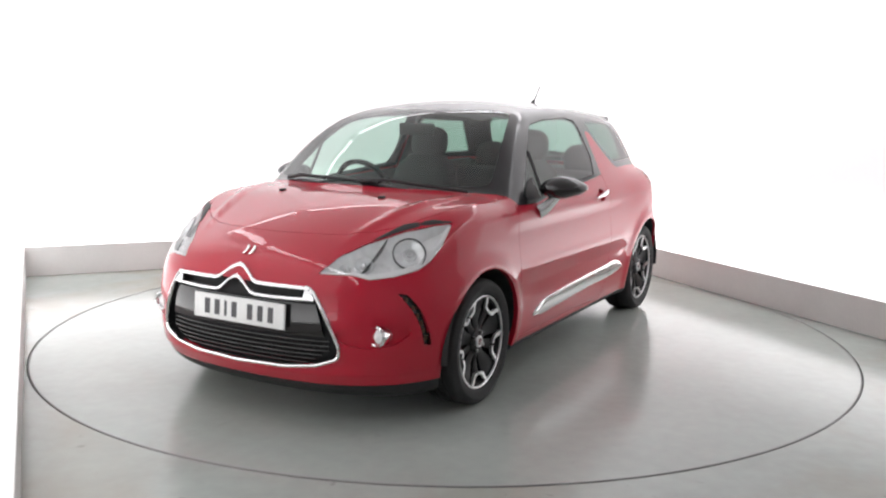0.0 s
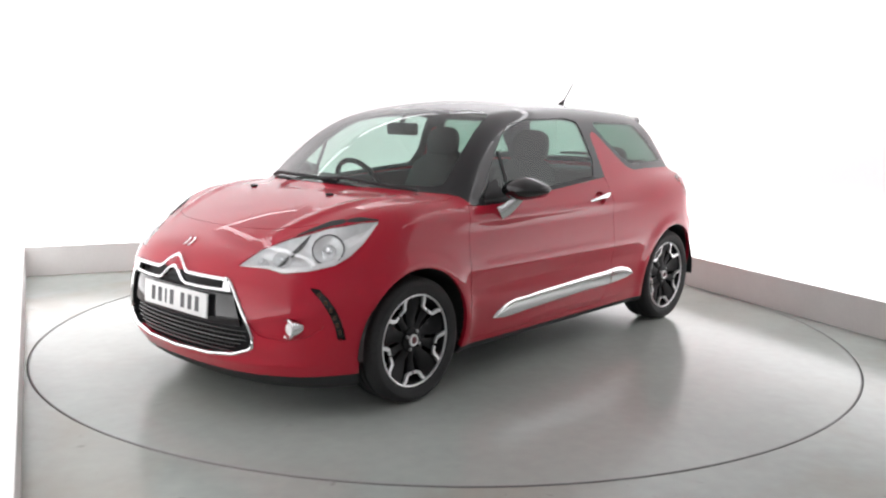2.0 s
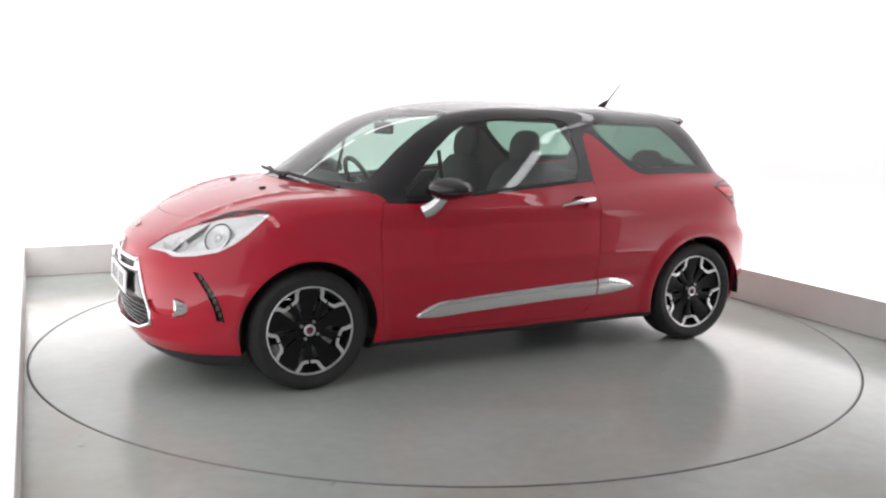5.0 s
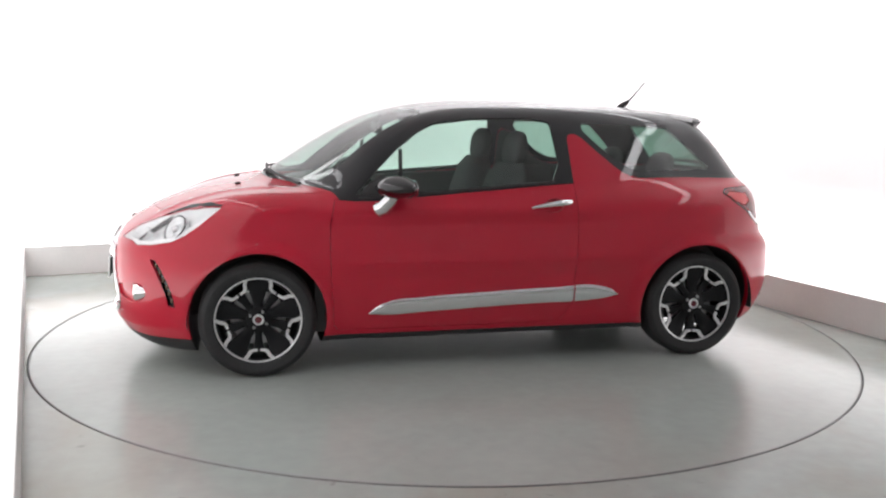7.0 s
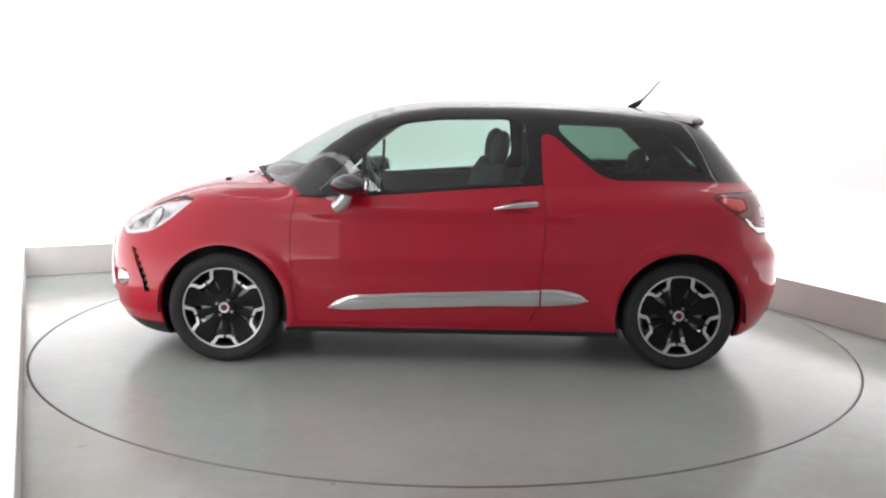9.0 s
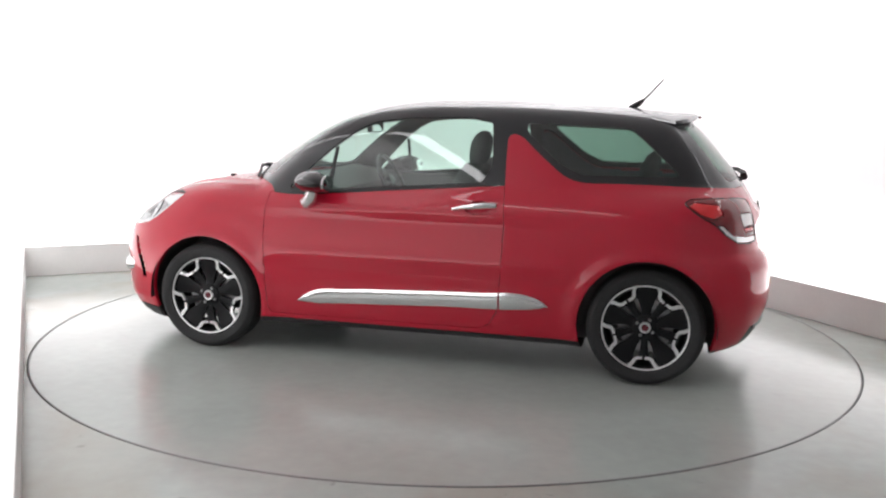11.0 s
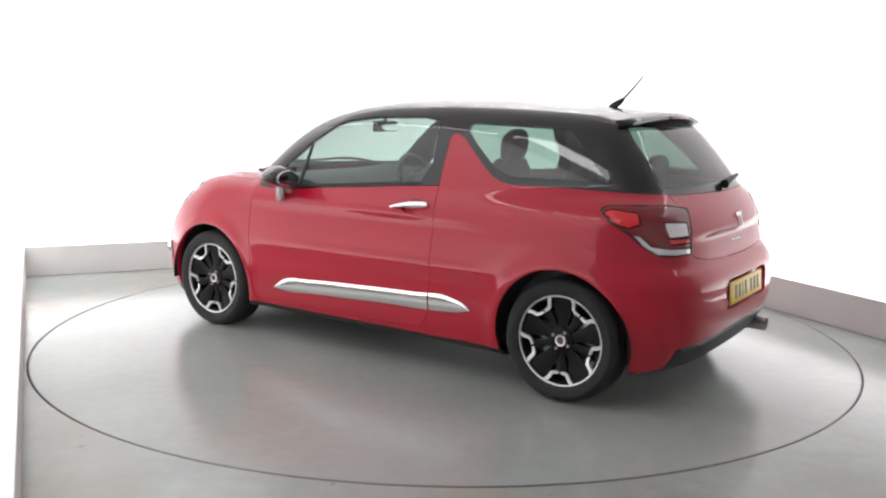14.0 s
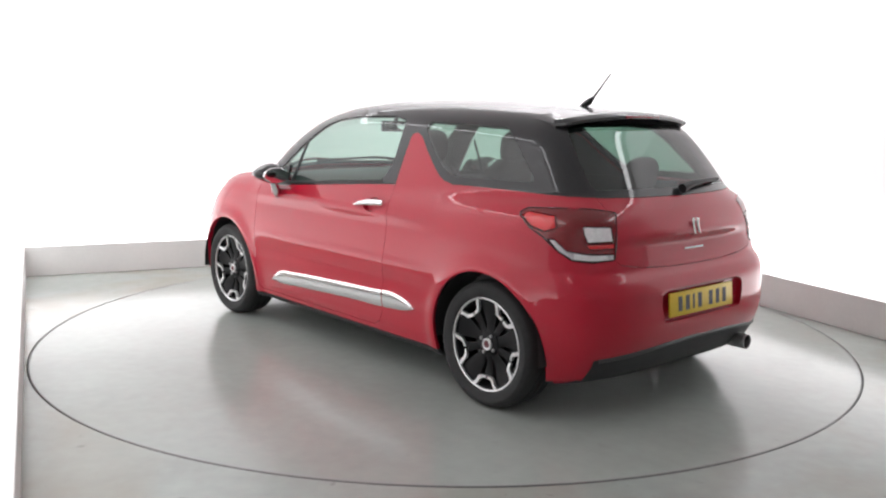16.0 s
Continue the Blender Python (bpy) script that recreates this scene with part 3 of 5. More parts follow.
def arch_line(k, r=ARCH_R):
    ax, az = ARCHES[k]
    return [(-(ax + r * math.cos(math.tau * i / 48)), az + r * math.sin(math.tau * i / 48)) for i in range(48)]


def cut_all(bm):
    for k in (0, 1):
        cut(bm, 90, arch_line(k), least=-0.2)
    cut(bm, 90, lr(BELT), False)
    cut(bm, 90, lr(BELT_REAR), False, -0.1)
    cut(bm, 180, [(-0.7, 1.004), (0.05, 1.004)], False)
    cut(bm, "top", COWL, False)
    cut(bm, 90, lr(FIN))
    cut(bm, 90, lr(DOOR_GLASS))
    cut(bm, 90, lr([(QL(0.93), 0.93), (QL(1.33), 1.33)]), False)
    cut(bm, 90, lr(QUARTER_GLASS))
    cut(bm, 90, lr(DOOR))
    cut(bm, 90, lr(HANDLE_CUP))
    cut(bm, 0, SCREEN)
    cut(bm, 180, [(-u, v) for u, v in REAR_GLASS])
    cut(bm, 40, HEADLAMP)
    for p in (TAIL_LAMP, TAIL_CHROME, TAIL_WHITE, TAIL_BRIGHT, TAIL_BAR):
        cut(bm, 135, p)
    cut(bm, 55, DRL)
    cut(bm, 0, GRILLE)
    cut(bm, 0, FOG)
    cut(bm, "top", BONNET_LINE, False)
    cut(bm, 180, [(-u, v) for u, v in TAILGATE[:8]], False)
    cut(bm, 180, [(-u, v) for u, v in PLATE_POCKET])
    cut(bm, 90, lr([(0.30, 0.45), (0.33, 0.58), (0.47, 0.72)]), False)
    cut(bm, 90, lr([(-2.80, 0.735), (-2.66, 0.58)]), False)
    cut(bm, 90, lr([(0.9, SILL_Z), (-3.2, SILL_Z)]), False, -0.3)
    cut(bm, 0, [(-0.1, SILL_Z), (0.95, SILL_Z)], False)
    cut(bm, 180, [(-0.66, 0.12), (-0.66, 0.34)], False, -0.3)
    cut(bm, 180, [(-y / 20, DIFF(y / 20)) for y in range(-1, 16)], False)


def panel(name, verts, faces, mat, parent, label="", rim=0.014, gap=0.0016, flip=False, dent=0.0, centre=False):
    """A panel out of skin pieces: its edges stand back by the gap and turn inwards by the rim; dent sets it behind the skin."""
    used = sorted({i for f in faces for i in f})
    at = {i: k for k, i in enumerate(used)}
    p = verts[used]
    bm = bmesh.new()
    vs = [bm.verts.new(q) for q in p]
    for f in faces:
        try:
            bm.faces.new([vs[at[i]] for i in f])
        except ValueError:
            pass
    if centre:
        other = bmesh.ops.duplicate(bm, geom=list(bm.verts) + list(bm.edges) + list(bm.faces))["geom"]
        for v in other:
            if isinstance(v, bmesh.types.BMVert):
                v.co.y *= -1
        bmesh.ops.reverse_faces(bm, faces=[f for f in other if isinstance(f, bmesh.types.BMFace)])
        bmesh.ops.remove_doubles(bm, verts=[v for v in bm.verts if abs(v.co.y) < 1e-4], dist=5e-4)
    elif flip:
        for v in bm.verts:
            v.co.y *= -1
        bmesh.ops.reverse_faces(bm, faces=list(bm.faces))
    bm.verts.index_update()
    q = np.array([v.co for v in bm.verts])
    nrm = slope(q)
    edge = [e for e in bm.edges if len(e.link_faces) == 1]
    pull = {}
    for e in edge:
        a, b = e.verts
        n = Vector(nrm[a.index] + nrm[b.index])
        t = n.cross(b.co - a.co)
        if t.length < 1e-9:
            continue
        t.normalize()
        if t.dot(e.link_faces[0].calc_center_median() - (a.co + b.co) / 2) < 0:
            t.negate()
        for v in (a, b):
            pull[v] = pull.get(v, Vector()) + t
    for v, t in pull.items():
        if t.length > 1e-6:
            v.co += t.normalized() * gap
    if dent:
        for v in bm.verts:
            v.co -= Vector(nrm[v.index]) * dent
    keep = {v: Vector(nrm[v.index]) for v in bm.verts}
    skins = set(bm.faces)
    if rim:
        r = bmesh.ops.extrude_edge_only(bm, edges=edge)["geom"]
        low = [v for v in r if isinstance(v, bmesh.types.BMVert)]
        lq = seat_on(np.array([v.co for v in low]), 3) if not dent else np.array([v.co for v in low])
        for v, n in zip(low, slope(lq)):
            v.co -= Vector(n) * (rim if not dent else -dent)
    me = bpy.data.meshes.new(name)
    bm.faces.index_update()
    flags = [f in skins for f in bm.faces]
    bm.verts.index_update()
    table = {v.index: n for v, n in keep.items() if v.is_valid}
    bm.to_mesh(me)
    bm.free()
    me.materials.append(mat)
    me.shade_smooth()
    loops = []
    for poly in me.polygons:
        fn = poly.normal.copy()
        for li in poly.loop_indices:
            n = table.get(me.loops[li].vertex_index) if flags[poly.index] else None
            loops.append(n if n is not None else fn)
    me.normals_split_custom_set(loops)
    ob = new(name, me)
    ob.parent = parent
    if parent is car:
        ob.location = SHIFT
    return tagged(ob, label)


CENTRE = {"underbody", "plate_pocket", "grille", "windscreen", "rear_window", "roof", "front_lip", "diffuser", "tailgate", "rear_bumper", "bonnet", "front_bumper"}
LOOKS = {
    "underbody": (M_PLASTIC, "", 0.0), "headlamp": (M_LENS, "clear headlamp lens", 0.010), "chrome_strip": (M_CHROME, "chrome lamp strip", 0.01), "reverse_light": (M_TAILWHITE, "clear reversing light", 0.01),
    "bright_lens": (M_TAILBRIGHT, "bright red lens", 0.01), "dark_lens": (M_TAILRED, "dark red lens", 0.012), "daylight_slot": (M_GLOSSBLACK, "dark daylight lamp slot", 0.0),
    "grille": (M_MESH, "black grille", 0.0), "fog_pocket": (M_RED, "recessed fog lamp pocket", 0.0), "windscreen": (M_GLASS, "greenish windscreen glass", 0.006), "rear_window": (M_TINT, "tinted rear glass", 0.006),
    "door_window": (M_GLASS, "greenish door glass", 0.005), "front_quarterlight": (M_GLASS, "small fixed pane", 0.005), "quarter_window": (M_TINT, "tinted side glass", 0.005), "roof": (M_BLACK, "gloss black roof", 0.02),
    "plate_pocket": (M_RED, "recessed plate pocket", 0.0), "lower_lens": (M_TAILBRIGHT, "bright red lens", 0.01),
    "handle_cup": (M_RED, "recessed handle cup", 0.0), "cabin_frame": (M_BLACK, "gloss black pillar and rail", 0.016), "door": (M_RED, "red door", 0.02), "sill": (M_PLASTIC, "black sill", 0.02), "front_lip": (M_PLASTIC, "black lip", 0.02), "diffuser": (M_PLASTIC, "black rear valance", 0.02),
    "tailgate": (M_RED, "red tailgate", 0.02), "rear_bumper": (M_RED, "red bumper", 0.02), "rear_wing": (M_RED, "red rear wing", 0.02), "bonnet": (M_RED, "red bonnet", 0.02), "front_bumper": (M_RED, "red bumper", 0.02), "front_wing": (M_RED, "red wing", 0.03),
}
DENTS = {"plate_pocket": 0.028, "handle_cup": 0.022, "daylight_slot": 0.018, "grille": 0.035, "fog_pocket": 0.011, "door_window": 0.003, "front_quarterlight": 0.003}


def build_skin():
    bm = skin_half()
    cut_all(bm)
    bm.normal_update()
    bm.verts.index_update()
    verts = np.array([v.co for v in bm.verts])
    on_mid = np.abs(verts[:, 1]) < 1e-5
    verts = seat_on(verts, 3)
    verts[on_mid, 1] = 0
    groups = {}
    for f in bm.faces:
        k = label_of(f.calc_center_median(), f.normal)
        if k:
            groups.setdefault(k, []).append([v.index for v in f.verts])
    bm.free()
    made = {}
    # dark lining behind the painted metal beside the windows
    for k, least in (("rear_wing", 0.95),):
        lining = [f for f in groups[k] if min(verts[i][2] for i in f) > least and min(verts[i][0] for i in f) > -2.25]
        for flip in (False, True):
            panel("inner_lining", verts, lining, M_TRIM, car, "dark inner lining", 0.0, 0.0, flip=flip, dent=0.024)
    for k, faces in groups.items():
        mat, label, rim = LOOKS[k]
        dent = DENTS.get(k, 0.0)
        rim = rim or dent
        gap = 0.0 if dent or k in ("underbody", "quarter_window", "cabin_frame", "roof", "windscreen", "rear_window", "rear_wing", "rear_bumper", "front_wing", "front_bumper") else 0.0006 if "window" in k or k in ("cabin_frame", "roof", "front_quarterlight") else 0.0028
        if k in CENTRE:
            made[k] = panel(k, verts, faces, mat, car, label, rim, gap, dent=dent, centre=True)
        else:
            made[k] = panel(k, verts, faces, mat, car, label, rim, gap, dent=dent)
            made[k + "_far"] = panel(k, verts, faces, mat, car, label, rim, gap, dent=dent, flip=True)
    return made


car = tagged(new("car"), "red three-door hatchback with a gloss black roof on the turntable", "car")
skin = build_skin()


# ---- wheels: the axle runs along y, the outer face looks to +y ----
def wheel_at(x, y, flip, spin):
    bm = bmesh.new()
    # barrel and hub
    lathe(bm, [(0.222, 0.018), (0.212, 0.012), (0.205, -0.02), (0.196, -0.08), (0.205, -0.15), (0.222, -0.165), (0.210, -0.15), (0.190, -0.08), (0.199, -0.02), (0.207, 0.010), (0.222, 0.018)], 60)
    lathe(bm, [(0.0, 0.004), (0.040, 0.004), (0.062, -0.004), (0.066, -0.03), (0.0, -0.03)], 40)
    for k in range(10):
        a = math.tau * k / 10 + math.pi / 2
        wide = k % 2 == 0
        rows = [(0.050, 0.023 if wide else 0.018, -0.006), (0.10, 0.029 if wide else 0.018, -0.012), (0.150, 0.046 if wide else 0.026, -0.006), (0.165, 0.052 if wide else 0.038, -0.003)]
        rows += [(0.206, 0.062, 0.006)] if wide else []
        rings = []
        for r, w, d in rows:
            ring = []
            for t, h in ((-w, d - 0.004), (-w * 0.55, d), (w * 0.55, d), (w, d - 0.004), (w * 0.9, d - 0.032), (-w * 0.9, d - 0.032)):
                ring.append(bm.verts.new((r * math.cos(a) - t * math.sin(a), h, r * math.sin(a) + t * math.cos(a))))
            rings.append(ring)
        for p, q in zip(rings, rings[1:]):
            for i in range(6):
                bm.faces.new((p[i], p[(i + 1) % 6], q[(i + 1) % 6], q[i]))
        bm.faces.new(rings[0])
        bm.faces.new(rings[-1])
    bmesh.ops.recalc_face_normals(bm, faces=bm.faces)
    rim = part("wheel", bm, M_RIMBLACK, car, "gloss black five-spoke alloy wheel with machined edges")
    rim.matrix_basis = Matrix.Translation(Vector((x, y, 0.302)) + SHIFT) @ Matrix.Rotation(math.pi if flip else 0, 4, "Z") @ Matrix.Rotation(spin, 4, "Y")

    bm = bmesh.new()
    lathe(bm, [(0.219, 0.010), (0.224, 0.022), (0.236, 0.031), (0.262, 0.036), (0.270, 0.0365), (0.273, 0.034), (0.288, 0.027), (0.297, 0.012), (0.3015, -0.010), (0.302, -0.032), (0.295, -0.034), (0.295, -0.040),
               (0.3025, -0.042), (0.303, -0.066), (0.296, -0.068), (0.296, -0.074), (0.303, -0.076), (0.3025, -0.100), (0.295, -0.102), (0.295, -0.108), (0.302, -0.110), (0.3015, -0.132), (0.296, -0.152), (0.280, -0.172), (0.236, -0.175), (0.219, -0.160)], 84)
    part("tyre", bm, M_TYRE, rim, "low-profile black rubber tyre")
    bm = bmesh.new()
    lathe(bm, [(0.2135, 0.013), (0.2145, 0.0215), (0.2195, 0.0235), (0.2235, 0.0205), (0.2235, 0.014)], 84)
    part("rim_lip", bm, M_ALLOY, rim, "bright machined lip")
    for k in range(5):
        a = -math.pi / 2 + math.tau * k / 5
        bm = bmesh.new()
        path = []
        for deg, r, h in ((20, 0.2150, 0.0165), (17.5, 0.204, 0.015), (16, 0.192, 0.013), (15.2, 0.180, 0.011), (14, 0.171, 0.010), (10.5, 0.164, 0.008), (5, 0.1615, 0.006), (2.2, 0.161, 0.006)):
            path.append((deg, r, h))
        for sgn in (1, -1):
            left, right = [], []
            for i, (deg, r, h) in enumerate(path):
                w = 0.0070 if i > 4 else 0.0088
                b = a + sgn * radians(deg)
                p = Vector((r * math.cos(b), h, r * math.sin(b)))
                j = min(i + 1, len(path) - 1), max(i - 1, 0)
                f = [Vector((path[n][1] * math.cos(a + sgn * radians(path[n][0])), 0, path[n][1] * math.sin(a + sgn * radians(path[n][0])))) for n in j]
                d = (f[0] - f[1]).normalized()
                s = Vector((-d.z, 0, d.x)) * w
                left.append([bm.verts.new(p + s), bm.verts.new(p + s - Vector((0, 0.014, 0)))])
                right.append([bm.verts.new(p - s), bm.verts.new(p - s - Vector((0, 0.014, 0)))])
            for i in range(len(path) - 1):
                bm.faces.new((left[i][0], left[i + 1][0], right[i + 1][0], right[i][0]))
                bm.faces.new((left[i][0], left[i][1], left[i + 1][1], left[i + 1][0]))
                bm.faces.new((right[i][0], right[i + 1][0], right[i + 1][1], right[i][1]))
            bm.faces.new((left[-1][0], left[-1][1], right[-1][1], right[-1][0]))
        bmesh.ops.recalc_face_normals(bm, faces=bm.faces)
        part("spoke_edge", bm, M_ALLOY, rim, "bright machined spoke edge", smooth=False)
    bm = bmesh.new()
    lathe(bm, [(0.0, 0.010), (0.017, 0.010), (0.018, 0.004)], 28)
    part("hub_cap", bm, M_CAP, rim, "dark red hub cap")
    bm = bmesh.new()
    lathe(bm, [(0.018, 0.004), (0.0185, 0.012), (0.026, 0.013), (0.030, 0.008), (0.030, 0.002)], 32)
    part("cap_ring", bm, M_ALLOY, rim, "bright cap ring")
    for k in range(4):
        a = math.tau * k / 4 + 0.5
        bm = bmesh.new()
        lathe(bm, [(0.0, 0.012), (0.006, 0.012), (0.0085, 0.009), (0.0085, -0.01)], 10)
        bmesh.ops.translate(bm, verts=bm.verts, vec=(0.046 * math.cos(a), 0, 0.046 * math.sin(a)))
        part("wheel_bolt", bm, M_STEEL, rim)
    return rim


def brake_and_liner(x, y, s):
    bm = bmesh.new()
    lathe(bm, [(0.07, -0.055), (0.142, -0.055), (0.142, -0.077), (0.07, -0.077)], 40)
    ob = part("brake_disc", bm, M_STEEL, car, "grey steel brake disc")
    ob.matrix_basis = Matrix.Translation(Vector((x, y, 0.302)) + SHIFT) @ Matrix.Rotation(math.pi if s < 0 else 0, 4, "Z")
    bm = bmesh.new()
    lathe(bm, [(0.355, 0.035), (0.352, -0.05), (0.350, -0.29), (0.10, -0.30)], 40, "y", radians(190), radians(-5))
    ob = part("wheel_arch_liner", bm, M_PLASTIC, car, "black arch liner")
    ob.matrix_basis = Matrix.Translation(Vector((x, s * 0.80, 0.302)) + SHIFT) @ Matrix.Diagonal((1, s, 1, 1))


for wx, spin in ((0.0, 0.0), (-2.464, radians(0))):
    for s in (1, -1):
        wheel_at(wx, s * 0.80, s < 0, spin)
        brake_and_liner(wx, s * 0.80, s)


# ---- trim and lamps on the car; both sides from one drawing ----
def fit_part(name, bm, mat, label="", parent=None, smooth=True):
    return part(name, bm, mat, parent or car, label, smooth, None if parent else SHIFT)


def mirrored(bm, s):
    if s < 0:
        for v in bm.verts:
            v.co.y *= -1
        bmesh.ops.reverse_faces(bm, faces=list(bm.faces))
    return bm


def band(bm, line_a, line_b, bulge, back=0.004):
    """A strip between two rows of places on the skin, rounded outwards by bulge along the given normals."""
    rows = []
    for (p, n), (q, m) in zip(line_a, line_b):
        ring = []
        for t, h in ((0, -back), (0, 0.55), (0.18, 0.9), (0.5, 1.0), (0.82, 0.9), (1, 0.55), (1, -back)):
            o = h * bulge if h > 0 else h
            ring.append(bm.verts.new(p.lerp(q, t) + n.lerp(m, t) * o))
        rows.append(ring)
    for a, b in zip(rows, rows[1:]):
        for i in range(6):
            bm.faces.new((a[i], a[i + 1], b[i + 1], b[i]))
    bm.faces.new(rows[0])
    bm.faces.new(rows[-1])
    bmesh.ops.recalc_face_normals(bm, faces=bm.faces)


def with_normal(p):
    return p, Vector(slope(np.array([p]))[0])


def plate(name, at, width, height, lean, mat, facing_sign, label):
    """A number plate with a raised rim and plain bars for its characters."""
    bm = bmesh.new()
    box(bm, -0.005, 0.005, -width / 2, width / 2, -height / 2, height / 2, 0.003)
    ob = part(name, bm, mat, car, label)
    ob.matrix_basis = Matrix.Translation(at + SHIFT) @ Matrix.Rotation(0 if facing_sign > 0 else math.pi, 4, "Z") @ Matrix.Rotation(radians(lean), 4, "Y")
    step, w, h = 0.058, 0.030, 0.068
    y = -width / 2 + 0.065
    for k in range(7):
        if k == 4:
            y += 0.032
        bm = bmesh.new()
        wk = w * (0.45 if k == 2 else 1.0)
        box(bm, 0.0045, 0.0062, y, y + wk, -h / 2, h / 2)
        part("plate_bar", bm, M_INK, ob, smooth=False)
        y += step * (0.72 if k == 2 else 1.0)
    return ob


# front: chrome round the grille, chevron bars, slats, plate, badge
def front_face():
    # the chrome surround is open at the top, where the upper chevron bar closes it
    half = [(0.352, 0.634), (0.372, 0.628)] + [p for p in sorted(GRILLE, key=lambda p: -math.atan2(p[1] - 0.45, p[0] + 0.02)) if p[0] > 0.375 or (p[0] > 0.01 and p[1] < 0.4)]
    pts = [front_point(y, z, 0.003) for y, z in half]
    left = [Vector((p.x, -p.y, p.z)) for p in reversed(pts)]
    bm = bmesh.new()
    tube(bm, pts + [front_point(0, 0.276, 0.003)] + left, 0.0085, 8)
    fit_part("grille_surround", bm, M_CHROME, "chrome grille surround")
    for lift, line in ((0.008, [(0.372, 0.627), (0.30, 0.629), (0.20, 0.630), (0.118, 0.632), (0.095, 0.640), (0.048, 0.675), (0.020, 0.690), (0.0, 0.695)]),
                       (0.006, [(0.398, 0.584), (0.30, 0.583), (0.20, 0.582), (0.112, 0.584), (0.088, 0.592), (0.045, 0.626), (0.018, 0.643), (0.0, 0.648)])):
        line = line + [(-y, z) for y, z in reversed(line[:-1])]
        a = [with_normal(front_point(y, z + 0.0070, lift)) for y, z in line]
        b = [with_normal(front_point(y, z - 0.0070, lift)) for y, z in line]
        bm = bmesh.new()
        band(bm, a, b, 0.008, 0.012)
        fit_part("chevron_bar", bm, M_CHROME, "chrome chevron bar")
    for s in (1, -1):
        bm = bmesh.new()
        a = [with_normal(front_point(s * y, z, 0.004)) for y, z in ((0.350, 0.624), (0.365, 0.622), (0.380, 0.612))]
        b = [with_normal(front_point(s * y, z, 0.004)) for y, z in ((0.350, 0.588), (0.378, 0.588), (0.394, 0.590))]
        band(bm, a, b, 0.004, 0.012)
        fit_part("chevron_end", bm, M_CHROME, "chrome end of the chevron bars")
    bm = bmesh.new()
    upper = [with_normal(front_point(y / 20 * 0.40, 0.565, -0.016)) for y in range(-20, 21)]
    lower = [with_normal(front_point(y / 20 * 0.44, 0.425, -0.016)) for y in range(-20, 21)]
    band(bm, upper, lower, 0.010)
    fit_part("grille_panel", bm, M_GLOSSBLACK, "gloss black grille panel")
    # lower grille: slats joined by short staggered webs
    mesh = bmesh.new()
    for k in range(6):
        z = 0.298 + 0.021 * k
        w = 0.36 + 0.10 * min(1, k / 3)
        bm = bmesh.new()
        tube(bm, [front_point(w * (i / 12 - 1), z, -0.022) for i in range(25)], 0.0035, 6)
        fit_part("grille_slat", bm, M_GLOSSBLACK)
        if k < 5:
            for i in range(30):
                y = w * ((i + 0.5 * (k % 2) + 0.25) / 15 - 1)
                tube(mesh, [front_point(y, z, -0.022), front_point(y, z + 0.021, -0.022)], 0.0030, 4)
    tagged(fit_part("grille_mesh", mesh, M_MESH, "black mesh between the slats"), kind="stuff")
    plate("number_plate", Vector((0.779, 0.018, 0.502)), 0.52, 0.111, -4, M_PLATEW, 1, "white number plate with dark characters")
    bm = bmesh.new()
    c, n = with_normal(front_point(0.0, 0.752, 0.003))
    for dy, w in ((-0.020, 0.016), (0.016, 0.018)):
        t = n.cross(Vector((0, 1, 0))).normalized()
        a = [(c + Vector((0, dy + w * 0.6 * math.sin(k), 0)) + t * (0.028 * math.cos(k)), n) for k in (0.3, 1.0, 1.6, 2.2, 2.8)]
        b = [(p - Vector((0, w * 0.8, 0)), n) for p, _ in a]
        band(bm, a, b, 0.004)
    fit_part("bonnet_badge", bm, M_BADGE, "small bright badge")
    for s in (1, -1):
        bm = bmesh.new()
        p = top_point(0.085, s * 0.305, 0.002)
        box(bm, p.x - 0.016, p.x + 0.016, p.y - 0.014, p.y + 0.014, p.z - 0.006, p.z + 0.008, 0.005)
        fit_part("washer_nozzle", bm, M_PLASTIC)


